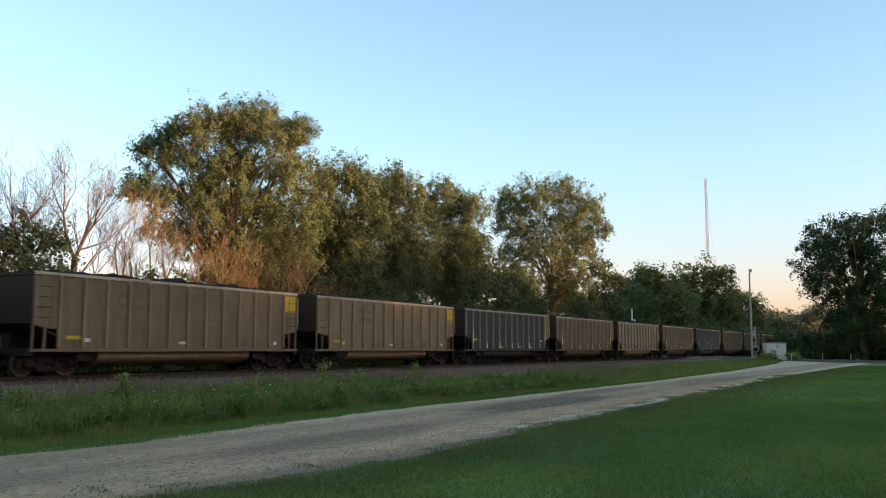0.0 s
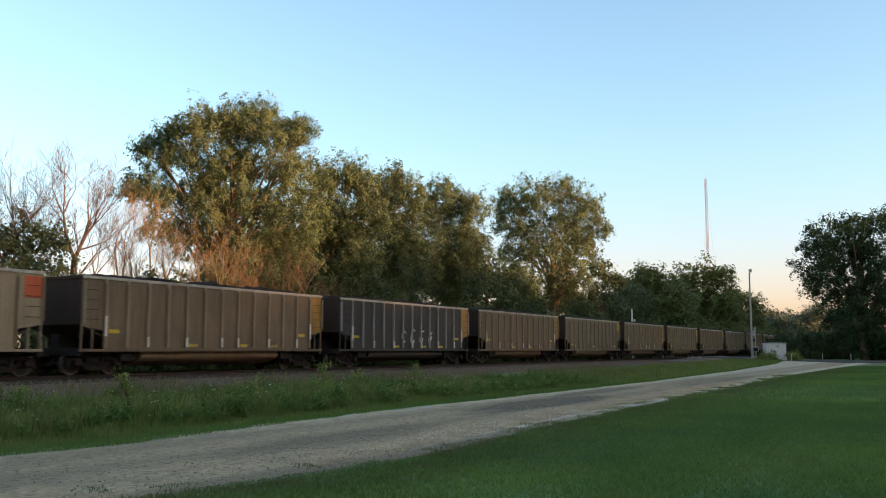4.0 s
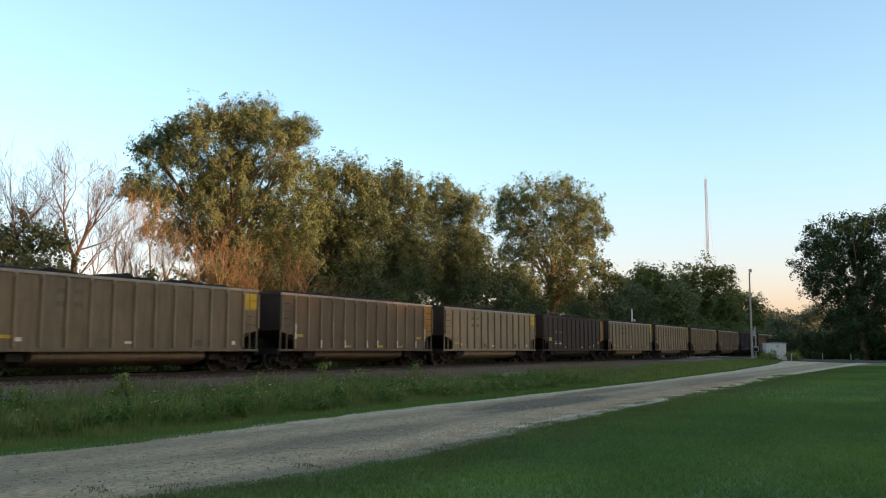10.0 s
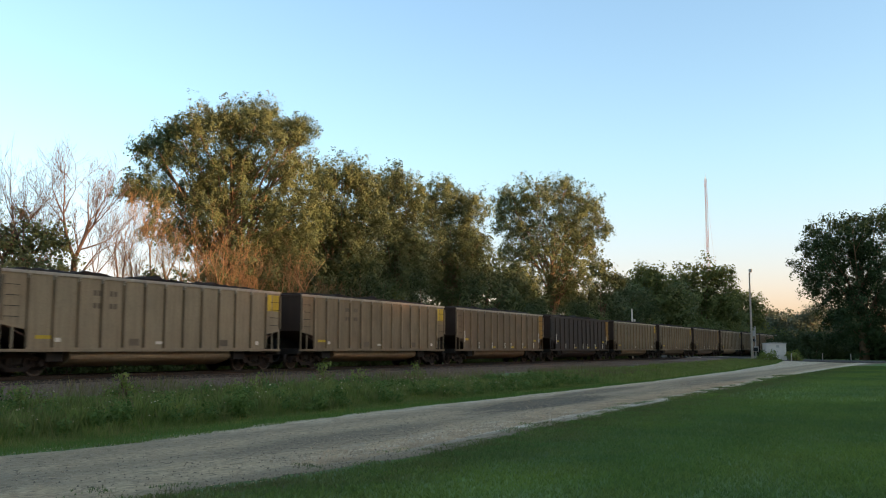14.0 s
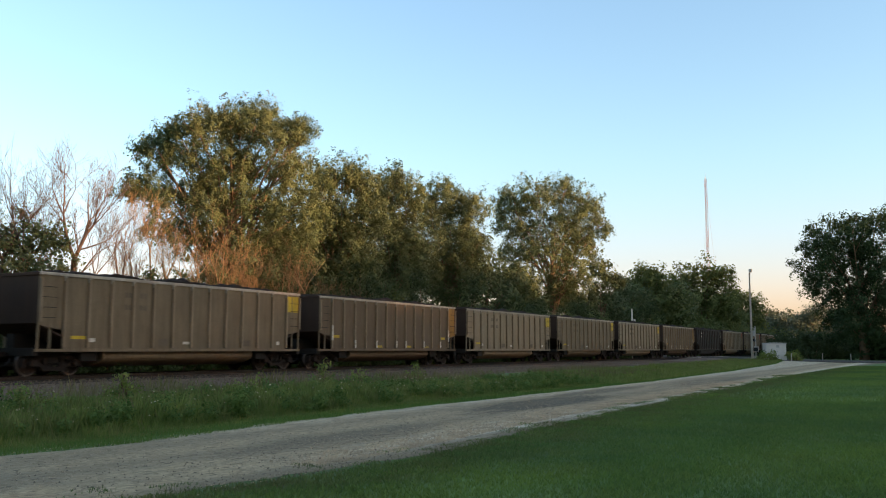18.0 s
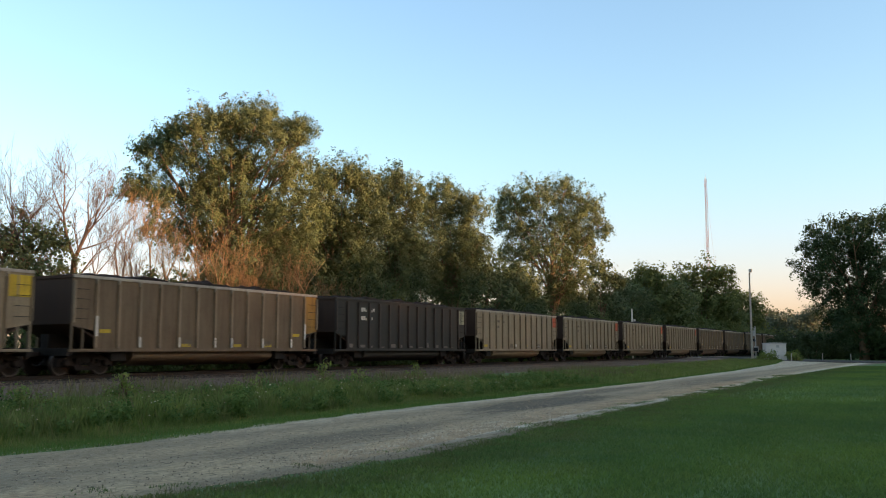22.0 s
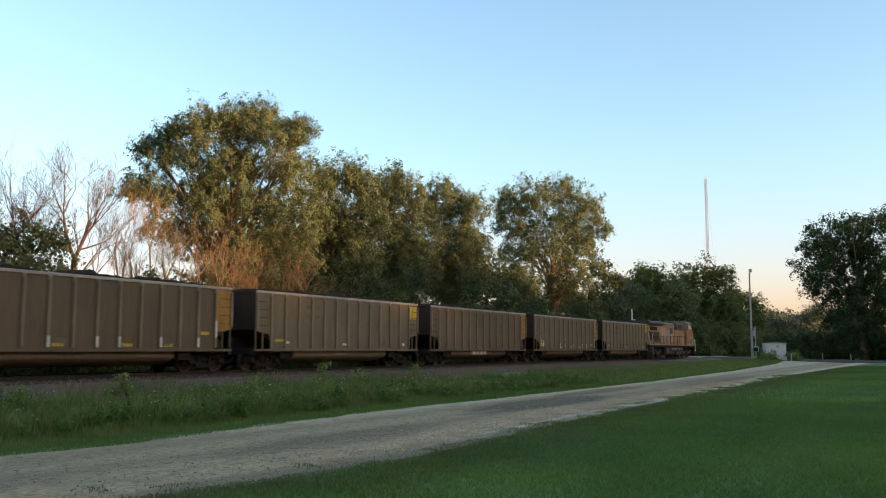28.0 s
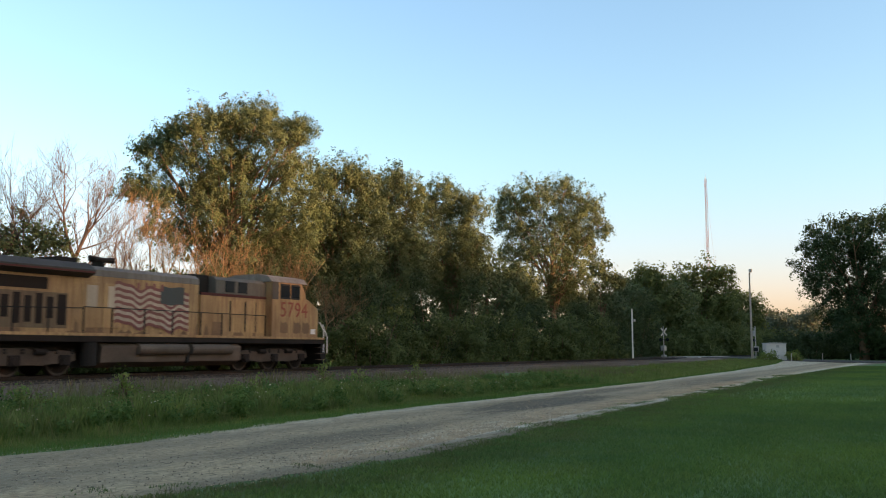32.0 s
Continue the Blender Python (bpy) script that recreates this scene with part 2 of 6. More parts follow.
def blob(g, v, centre, half, ragged, stretch):
    """Distance from a stretched spot, with a ragged outline: about 1 at its rim."""
    shape = g.node("ShaderNodeVectorMath")
    shape.operation = "MULTIPLY_ADD"
    shape.inputs[1].default_value = (1 / half[0], 1 / half[1], 0)
    shape.inputs[2].default_value = (-centre[0] / half[0], -centre[1] / half[1], 0)
    g.link(v, shape.inputs[0])
    size = g.node("ShaderNodeVectorMath")
    size.operation = "LENGTH"
    g.link(shape.outputs[0], size.inputs[0])
    rough = g.node("ShaderNodeMath")
    rough.operation = "MULTIPLY_ADD"
    rough.inputs[1].default_value = ragged
    g.link(g.noise(g.coords(stretch), 1.6, 6, 0.7), rough.inputs[0])
    g.link(size.outputs["Value"], rough.inputs[2])
    return rough.outputs[0]


def lane_material():
    """Limestone gravel: a dirt fringe along the lawn, a loose pale ridge, packed wheel tracks, a damp hollow."""
    g = Graph("pale_limestone_gravel")
    v = g.coords()
    fine, big = g.noise(v, 9, 8, 0.8), g.noise(v, 0.45, 4)
    vor = g.node("ShaderNodeTexVoronoi", Scale=16.0)
    g.link(v, vor.inputs["Vector"])
    lo, mid, hi = (0.33, 0.202, 0.108), (0.60, 0.38, 0.208), (0.85, 0.58, 0.35)
    col = g.ramp(fine, [(0.28, lo), (0.5, mid), (0.75, hi)])
    col = g.mix(0.45, col, g.ramp(vor.outputs["Color"], [(0.1, lo), (0.55, mid), (0.95, hi)]))
    sep = g.node("ShaderNodeSeparateXYZ")
    g.link(v, sep.inputs[0])
    wave = g.node("ShaderNodeMath")
    wave.operation = "MULTIPLY_ADD"
    wave.inputs[1].default_value = 1.5
    g.link(g.noise(g.coords((0.25, 1, 1)), 0.8, 5, 0.65), wave.inputs[0])
    g.link(sep.outputs["Y"], wave.inputs[2])
    across = g.node("ShaderNodeMapRange")
    across.inputs["From Min"].default_value, across.inputs["From Max"].default_value = 7.4, 13.4
    g.link(wave.outputs[0], across.inputs["Value"])
    # packed brown tracks between paler loose gravel
    band = g.ramp(across.outputs[0], [(0.0, (0.9,) * 3), (0.12, (0.55,) * 3), (0.2, (0.0,) * 3), (0.36, (0.05,) * 3), (0.48, (0.5,) * 3), (0.62, (0.1,) * 3), (0.76, (0.45,) * 3), (0.9, (0.05,) * 3), (1.0, (0.0,) * 3)])
    col = g.mix(band, col, (0.22, 0.155, 0.098))
    # the loose ridge, palest where wheels throw the stones aside
    ridge = g.ramp(across.outputs[0], [(0.06, (0, 0, 0)), (0.18, (0.9,) * 3), (0.34, (0, 0, 0)), (0.8, (0, 0, 0)), (0.93, (0.5,) * 3)])
    crest = g.node("ShaderNodeMath")
    crest.operation = "MULTIPLY"
    g.link(ridge, crest.inputs[0])
    g.link(g.ramp(g.noise(g.coords((0.5, 1.3, 1)), 2.2, 5, 0.7), [(0.38, (0, 0, 0)), (0.6, (1, 1, 1))]), crest.inputs[1])
    reach = g.node("ShaderNodeMapRange")
    reach.inputs["From Min"].default_value, reach.inputs["From Max"].default_value = 9.0, 15.0
    g.link(sep.outputs["X"], reach.inputs["Value"])
    crest_x = g.node("ShaderNodeMath")
    crest_x.operation = "MULTIPLY"
    g.link(crest.outputs[0], crest_x.inputs[0])
    g.link(reach.outputs[0], crest_x.inputs[1])
    col = g.mix(crest_x.outputs[0], col, (0.88, 0.70, 0.50))
    # dark crumbs and holes
    specks = g.noise(g.coords((0.7, 1, 1)), 8, 3, 0.6)
    col = g.mix(g.ramp(specks, [(0.6, (0, 0, 0)), (0.67, (0.75,) * 3)]), col, (0.10, 0.075, 0.05))
    middle = g.noise(g.coords((0.6, 1, 1)), 2.6, 5, 0.65)
    col = g.mix(g.ramp(middle, [(0.45, (0, 0, 0)), (0.75, (0.5,) * 3)]), col, (0.26, 0.185, 0.118))
    for centre, half, depth in (((25.0, 10.2), (5.2, 1.05), 0.72), ((33.0, 11.2), (5.0, 0.7), 0.5), ((13.5, 9.2), (3.5, 0.8), 0.35), ((47.0, 10.0), (9.0, 1.1), 0.4)):
        col = g.mix(band_mask(g, blob(g, v, centre, half, 1.2, (0.3, 1.2, 1)), 1.35, 1.75, depth), col, (0.105, 0.08, 0.058))
    col = g.mix(g.ramp(big, [(0.5, (0, 0, 0)), (0.75, (0.35,) * 3)]), col, (0.26, 0.20, 0.14))
    return g.finish(col, 0.92, 0.0, g.bump(fine, 0.9, 0.035), 0.06)


M["lane"] = lane_material()
M["stone"] = plain("pale_limestone", (0.47, 0.36, 0.25), 0.9, 0.0, 0.4)
M["strip"] = gravel_material("brown_rail_gravel", (0.105, 0.077, 0.06), (0.175, 0.132, 0.103), (0.28, 0.215, 0.17))
# the train's shadow on the bed is put into this darker stone colour
M["ballast"] = gravel_material("oily_ballast", (0.042, 0.031, 0.025), (0.07, 0.052, 0.042), (0.12, 0.09, 0.072))
M["asphalt"] = gravel_material("old_asphalt", (0.075, 0.07, 0.064), (0.10, 0.095, 0.088), (0.14, 0.13, 0.12), 2.0)
M["crossing"] = plain("crossing_concrete", (0.42, 0.40, 0.37), 0.85)


# ---- mesh helpers ----
def link_mesh(name, bm, material):
    me = bpy.data.meshes.new(name)
    bmesh.ops.recalc_face_normals(bm, faces=bm.faces)
    bm.to_mesh(me)
    bm.free()
    for m in material if isinstance(material, (list, tuple)) else [material]:
        me.materials.append(m)
    return me


def part(name, bm, material, parent, label=""):
    """One mesh object under a thing or a part."""
    ob = new(name, bm if isinstance(bm, bpy.types.Mesh) else link_mesh(name, bm, material))
    ob.parent = parent
    if label:
        tagged(ob, label)
    return ob


def empty(name, m=None):
    ob = new(name)
    ob.empty_display_size = 0.3
    if m is not None:
        ob.matrix_basis = m
    return ob


def box(bm, x0, x1, y0, y1, z0, z1, bevel=0.0):
    vs = [bm.verts.new((x, y, z)) for x in (x0, x1) for y in (y0, y1) for z in (z0, z1)]
    fs = [bm.faces.new([vs[i] for i in f]) for f in ((0, 1, 3, 2), (4, 6, 7, 5), (0, 4, 5, 1), (2, 3, 7, 6), (0, 2, 6, 4), (1, 5, 7, 3))]
    if bevel:
        es = list({e for f in fs for e in f.edges})
        bmesh.ops.bevel(bm, geom=es, offset=bevel, segments=2, affect="EDGES", profile=0.7)
    return bm


def prism(bm, outline, y0, y1, axis="y", bevel=0.0):
    """Extrude an outline of (u, v): in the xz plane along y, in yz along x, or in xy along z."""
    def at(u, v, w):
        return (u, w, v) if axis == "y" else (w, u, v) if axis == "x" else (u, v, w)
    a = [bm.verts.new(at(u, v, y0)) for u, v in outline]
    b = [bm.verts.new(at(u, v, y1)) for u, v in outline]
    n = len(outline)
    fs = [bm.faces.new(a), bm.faces.new(b[::-1])]
    fs += [bm.faces.new((a[i], b[i], b[(i + 1) % n], a[(i + 1) % n])) for i in range(n)]
    if bevel:
        es = list({e for f in fs for e in f.edges})
        bmesh.ops.bevel(bm, geom=es, offset=bevel, segments=2, affect="EDGES", profile=0.7)
    return bm


def rod(bm, p0, p1, r0, r1=None, n=8, caps=True):
    p0, p1 = Vector(p0), Vector(p1)
    r1 = r0 if r1 is None else r1
    q = (p1 - p0).to_track_quat("Z", "Y")
    rings = []
    for p, r in ((p0, r0), (p1, r1)):
        rings.append([bm.verts.new(p + q @ Vector((r * math.cos(2 * math.pi * i / n), r * math.sin(2 * math.pi * i / n), 0))) for i in range(n)])
    for i in range(n):
        bm.faces.new((rings[0][i], rings[0][(i + 1) % n], rings[1][(i + 1) % n], rings[1][i]))
    if caps:
        bm.faces.new(rings[0][::-1])
        bm.faces.new(rings[1])
    return bm


def bent(bm, points, r, n=6):
    for a, b in zip(points, points[1:]):
        rod(bm, a, b, r, r, n)
    return bm


def quads_mesh(name, verts, faces_n, material):
    """A mesh from an array of vertices, each faces_n of which make a face."""
    me = bpy.data.meshes.new(name)
    count = len(verts)
    me.vertices.add(count)
    me.vertices.foreach_set("co", np.ascontiguousarray(verts, dtype=np.float32).ravel())
    me.loops.add(count)
    me.loops.foreach_set("vertex_index", np.arange(count, dtype=np.int32))
    me.polygons.add(count // faces_n)
    me.polygons.foreach_set("loop_start", np.arange(0, count, faces_n, dtype=np.int32))
    me.update(calc_edges=True)
    me.materials.append(material)
    return me


def cell_noise(x, y, seed=0):
    """Smooth value noise for arrays, about 0 to 1."""
    xi, yi = np.floor(x), np.floor(y)
    fx, fy = x - xi, y - yi
    fx, fy = fx * fx * (3 - 2 * fx), fy * fy * (3 - 2 * fy)

    def h(a, b):
        v = np.sin(a * 127.1 + b * 311.7 + seed * 74.7) * 43758.5453
        return v - np.floor(v)
    return (h(xi, yi) * (1 - fx) + h(xi + 1, yi) * fx) * (1 - fy) + (h(xi, yi + 1) * (1 - fx) + h(xi + 1, yi + 1) * fx) * fy


# ---- ground ----
TRACK_Y = 28.85
RAIL_Z = 0.62
PROFILE = [(-4000, 0.0), (12.4, 0.0), (13.6, -0.04), (16.5, 0.10), (19.5, 0.30), (26.0, 0.36), (32.0, 0.36), (35.0, 0.10), (60, 0.2), (4000, 0.2)]


def ground_z(x, y):
    z = np.interp(y, [p[0] for p in PROFILE], [p[1] for p in PROFILE])
    bank = np.clip((np.abs(x - 125.0) - 8) / 14, 0, 1)
    rise = np.interp(y, [10, 20, 26, 34, 46], [0.0, 0.30, 0.52, 0.52, 0.2])
    return np.maximum(z, z * bank + np.maximum(z, rise) * (1 - bank))


def sheet(name, xs, ys, lift, material):
    """A grid of vertices over the ground; ys may be a function of x that gives a row."""
    rows = [np.stack([np.full(len(r), x), r], 1) for x in xs for r in [np.asarray(ys(x) if callable(ys) else ys, float)]]
    n = len(rows[0])
    p = np.concatenate(rows)
    z = ground_z(p[:, 0], p[:, 1]) + lift
    z.reshape(-1, n)[:, [0, -1]] -= lift + 0.03
    verts = np.column_stack([p, z])
    faces = [(i * n + j, (i + 1) * n + j, (i + 1) * n + j + 1, i * n + j + 1) for i in range(len(rows) - 1) for j in range(n - 1)]
    me = bpy.data.meshes.new(name)
    me.from_pydata(verts.tolist(), [], faces)
    me.materials.append(material)
    me.shade_smooth()
    return new(name, me)


xs = [-3500, -1200, -500, -200, -100, *range(-60, 300, 4), 320, 360, 420, 500, 650, 900, 1500, 2600, 4200]
ys = [-3500, -1500, -600, -250, -120, -60, *range(-40, 8, 4), 7, 9, 11, 12.4, 13, 13.6, 15, 16.5, 18, 19.5, 22, 24, 26, 29, 32, 33.5, 35, 38, 42, 46, 50, 60, 80, 120, 250, 600, 1500, 3500]
tagged(sheet("ground", xs, ys, 0.0, M["ground"]), "wide flat ground covered with mown green grass", "ground", kind="structure")


def wobble(x, seed, amount, size=1.7):
    return (float(cell_noise(np.array(x / size), np.array(seed * 3.3), seed)) - 0.5) * 2 * amount + (float(cell_noise(np.array(x / 0.35), np.array(seed * 1.3), seed + 5)) - 0.5) * amount * 0.7


def lane_far(x):
    return np.interp(x, [8, 11, 15, 20, 44, 68, 100, 122], [12.35, 11.95, 12.35, 12.75, 12.65, 13.75, 15.35, 17.35])


def lane_near(x):
    return np.interp(x, [6, 8.5, 11, 15, 20, 40, 60, 90, 118], [7.6, 6.8, 6.5, 6.7, 7.0, 7.4, 7.8, 7.4, 5.5])


def lane_row(x):
    far = float(lane_far(x)) - 0.15 + wobble(x, 1, 0.32)
    near = float(lane_near(x)) + wobble(x, 2, 0.5 if x < 18 else 0.28, 1.6)
    return np.concatenate([[near - 0.1], np.linspace(near, far, 12), [far + 0.1]])


lane = sheet("gravel_lane", [-60, -40, *np.arange(-30, 70, 0.4), *np.arange(70, 118.5, 1.5)], lane_row, 0.012, M["lane"])
tagged(lane, "pale grey limestone gravel lane with worn ruts", "lane", kind="structure")


def strip_row(x):
    return np.linspace(19.6 + wobble(x, 3, 0.5, 3.0) + min(1, max(0, (x - 40) / 60)) * 1.2, 33.0, 14)


strip = sheet("rail_gravel", [-400, -150, -60, *np.arange(-30, 112, 1.2), *np.arange(112, 140, 3), 150, 200, 300, 500, 900, 1600], strip_row, 0.015, M["strip"])
tagged(strip, "brown grey gravel strip beside the railway track", "gravel", kind="structure")


def ballast():
    bm = bmesh.new()
    prism(bm, [(TRACK_Y - 2.6, 0.2), (TRACK_Y - 1.6, 0.44), (TRACK_Y + 1.6, 0.44), (TRACK_Y + 2.6, 0.2)], -400, 1700, "x")
    ob = new("ballast", link_mesh("ballast", bm, M["ballast"]))
    tagged(ob, "low brown stone ballast bed under the track", "ballast", kind="structure")


ballast()


def rails():
    track = empty("railway_track", pose(0, TRACK_Y, 0))
    tagged(track, "straight railway track of worn steel rails on dark timber sleepers", "railway track", kind="structure")
    bm = bmesh.new()
    outline = [(-0.07, 0.0), (0.07, 0.0), (0.07, 0.02), (0.012, 0.04), (0.012, 0.13), (0.037, 0.14), (0.037, 0.175), (-0.037, 0.175), (-0.037, 0.14), (-0.012, 0.13), (-0.012, 0.04), (-0.07, 0.02)]
    prism(bm, outline, -400, 1700, "x")
    me = link_mesh("rail", bm, M["rail"])
    for y in (-0.755, 0.755):
        ob = part("rail", me, None, track)
        ob.location = (0, y, RAIL_Z - 0.175)
    bm = bmesh.new()
    box(bm, -0.115, 0.115, -1.3, 1.3, -0.18, 0.0, 0.01)
    me = link_mesh("sleeper", bm, M["tie"])
    for i in range(290):
        ob = part("sleeper", me, None, track)
        ob.location = (-6 + i * 0.52 + random.uniform(-0.03, 0.03), random.uniform(-0.04, 0.04), RAIL_Z - 0.165)


rails()


def cross_road():
    bm = bmesh.new()
    ysr = [-300, -40, -10, 0, 8, 12, 16, 20, 24, 26.5, 31.5, 35, 40, 48, 60, 90, 300]
    zsr = [0.05, 0.06, 0.06, 0.07, 0.10, 0.16, 0.26, 0.42, 0.56, 0.60, 0.60, 0.56, 0.45, 0.35, 0.3, 0.3, 0.3]
    outline = list(zip(ysr, zsr)) + [(300, -0.4), (-300, -0.4)]
    prism(bm, outline, 117.0, 133.0, "x")
    ob = new("cross_road", link_mesh("cross_road", bm, M["asphalt"]))
    tagged(ob, "old grey asphalt road that crosses the railway", "road", kind="structure")
    bm = bmesh.new()
    for y0, y1 in ((TRACK_Y - 2.3, TRACK_Y - 0.83), (TRACK_Y - 0.68, TRACK_Y + 0.68), (TRACK_Y + 0.83, TRACK_Y + 2.3)):
        box(bm, 115.5, 134.5, y0, y1, 0.45, 0.612, 0.01)
    ob = new("crossing_panel", link_mesh("crossing_panel", bm, M["crossing"]))
    tagged(ob, "pale concrete panels between the rails at the road crossing", "crossing", kind="structure")


cross_road()


# ---- trees ----
RIGHT = Vector((math.sin(radians(THETA)), -math.cos(radians(THETA)), 0))
AHEAD = Vector((math.cos(radians(THETA)), math.sin(radians(THETA)), 0))
rng = np.random.default_rng(11)


def leaf_cloud(name, lobes, count, size, material, clumps=26, spread=0.34, plume=0.1, fill=0.25, bunch=0.95):
    """Leaves in small clumps over the shells of the lobes (x, y, z, radius)."""
    lobes = np.asarray(lobes, float)
    weight = lobes[:, 3] ** 2
    per = np.maximum(60, (count * weight / weight.sum()).astype(int))
    all_v = []
    for (cx, cy, cz, r), n in zip(lobes, per):
        k = max(8, int(clumps))
        d = rng.normal(size=(k, 3))
        d /= np.linalg.norm(d, axis=1)[:, None]
        rad = r * rng.uniform(0.55, 1.03, k)
        inner = rng.random(k) < fill
        rad[inner] *= 0.55
        cen = d * rad[:, None] * np.array([1.0, 1.0, 0.9])
        # leaves hang in twig-sized tufts, the tufts in clumps
        tufts = max(8, n // 11)
        which = rng.integers(0, k, tufts)
        off = np.clip(rng.normal(size=(tufts, 3)), -1.5, 1.5) * (r * spread * rng.uniform(0.5, 1.25, k)[which])[:, None] * np.array([0.85, 0.85, 1.0 + plume])
        tuft = cen[which] + off
        lean = rng.normal(size=(tufts, 3)) * 0.4
        mine = rng.integers(0, tufts, n)
        p = tuft[mine] + np.clip(rng.normal(size=(n, 3)), -1.8, 1.8) * size * bunch
        out = p / (np.linalg.norm(p, axis=1)[:, None] + 1e-6)
        bulge = (p - cen[which[mine]]) / (r * spread)
        bulge /= np.linalg.norm(bulge, axis=1)[:, None] + 1e-6
        nrm = out * 0.5 + bulge * 0.7 + lean[mine] + rng.normal(size=(n, 3)) * 0.22 + np.array([0, 0, 0.2])
        nrm /= np.linalg.norm(nrm, axis=1)[:, None]
        p = p + np.array([cx, cy, cz])
        a = np.cross(nrm, rng.normal(size=(n, 3)))
        a /= np.linalg.norm(a, axis=1)[:, None]
        b = np.cross(nrm, a)
        s = (size * rng.uniform(0.55, 1.25, n))[:, None]
        tip, side = a * s * 0.62, b * s * 0.42
        curl = nrm * s * 0.12
        all_v.append(np.stack([p - tip, p - side * 1.0 + curl, p + tip, p + side * 1.0 + curl], 1).reshape(-1, 3))
    return quads_mesh(name, np.concatenate(all_v), 4, material)


class Wood:
    """Collects tapered tubes into one mesh."""

    def __init__(self):
        self.v, self.f = [], []

    def tube(self, points, radii, n=6):
        base = len(self.v)
        for i, (p, r) in enumerate(zip(points, radii)):
            d = Vector(points[min(i + 1, len(points) - 1)]) - Vector(points[max(i - 1, 0)])
            q = d.to_track_quat("Z", "Y")
            for k in range(n):
                a = 2 * math.pi * k / n
                self.v.append(Vector(p) + q @ Vector((r * math.cos(a), r * math.sin(a), 0)))
        for i in range(len(points) - 1):
            for k in range(n):
                a, b = base + i * n + k, base + i * n + (k + 1) % n
                self.f.append((a, b, b + n, a + n))

    def mesh(self, name, material):
        me = bpy.data.meshes.new(name)
        me.from_pydata([tuple(v) for v in self.v], [], self.f)
        me.materials.append(material)
        me.shade_smooth()
        return me


def tree(name, x, y, lobes, leaves, size, material, label, trunk_r=0.35, lean=0.0, depth=0.75, spread=0.34, fill=0.25, clumps=26, hub=0.35, group="", plume=0.1):
    """A tree of lobes (across, height, radius): trunk, limbs to every lobe, leaves."""
    base = Vector((x, y, float(ground_z(np.array(x), np.array(y))) - 0.05))
    root = empty(name, Matrix.Translation(base))
    tagged(root, label, "tree", group)
    top = max(l[1] for l in lobes)
    wide = max(abs(l[0]) for l in lobes) + 0.5
    pts = []
    for a, h, r in lobes:
        r *= 1.12
        room = math.sqrt(max(0.05, 1 - (a / (wide * 1.15)) ** 2)) * wide * depth
        for back in ((-0.5, 0.5)):
            dep = back * room * 0.9 + random.uniform(-0.3, 0.3) * room
            c = RIGHT * (a + random.uniform(-0.1, 0.1) * r) + AHEAD * dep
            k = 1 + dep / max(20.0, base.dot(AHEAD))
            c = RIGHT * (a * k) + AHEAD * dep
            pts.append((c.x, c.y, 1.55 + (h - 1.55) * k - base.z, r * random.uniform(0.92, 1.06)))
    w = Wood()
    fork = top * hub
    spine = [Vector((0, 0, 0)), Vector((lean * 0.3, 0, fork * 0.5)), Vector((lean, 0, fork)), Vector((lean * 1.2 + random.uniform(-0.4, 0.4), 0, top * 0.82))]
    w.tube(spine, [trunk_r * 1.25, trunk_r, trunk_r * 0.8, trunk_r * 0.12], 9)
    for px, py, pz, r in pts:
        end = Vector((px, py, pz))
        z0 = min(fork * random.uniform(0.55, 1.5), max(0.6, pz - r * 0.9))
        u = min(1.0, z0 / max(0.1, top * 0.82))
        start = Vector((lean * u, 0, z0))
        mid = start.lerp(end, 0.5) + Vector((random.uniform(-0.3, 0.3), random.uniform(-0.3, 0.3), (end - start).length * 0.08))
        r0 = trunk_r * random.uniform(0.25, 0.42)
        w.tube([start, mid, end], [r0, r0 * 0.6, r0 * 0.15], 6)
        for _ in range(4):
            tip = end + Vector((random.gauss(0, 1), random.gauss(0, 1), random.gauss(0.2, 0.8))).normalized() * r * 0.9
            w.tube([mid.lerp(end, random.uniform(0.4, 1.0)), tip], [r0 * 0.22, r0 * 0.05], 4)
    part("trunk", w.mesh("trunk", M["bark"]), None, root)
    part("crown", leaf_cloud("crown", pts, leaves, size, material, clumps, spread, plume, fill), None, root)
    return root


COTTONWOOD = [(0.4, 17.3, 1.6), (-1.6, 16.9, 1.5), (2.1, 16.9, 1.6), (-3.1, 16.5, 1.3), (4.1, 15.9, 1.5), (4.9, 16.7, 1.0), (-5.6, 15.4, 1.2), (-4.3, 14.9, 1.3),
              (-1.9, 14.3, 1.8), (1.2, 14.2, 1.7), (4.3, 13.6, 1.7), (-6.8, 12.6, 1.1), (-5.0, 12.6, 1.4), (-3.1, 11.8, 1.5), (-0.4, 10.8, 1.5), (2.9, 11.0, 1.7),
              (4.9, 11.0, 1.6), (0.7, 12.5, 1.2), (-1.3, 12.4, 1.0), (-3.9, 9.7, 1.3), (-1.6, 8.7, 1.6), (1.6, 8.5, 1.5), (4.3, 8.5, 1.7), (0.0, 6.2, 1.7), (3.1, 6.2, 1.7)]
tree("cottonwood_tree", 47.6, 43.0, [(a, h * 1.022, r) for a, h, r in COTTONWOOD], 185000, 0.115, M["leaf"], "tall full cottonwood tree, green and gold in evening light", 0.45, hub=0.42, clumps=24, spread=0.2, plume=0.45)
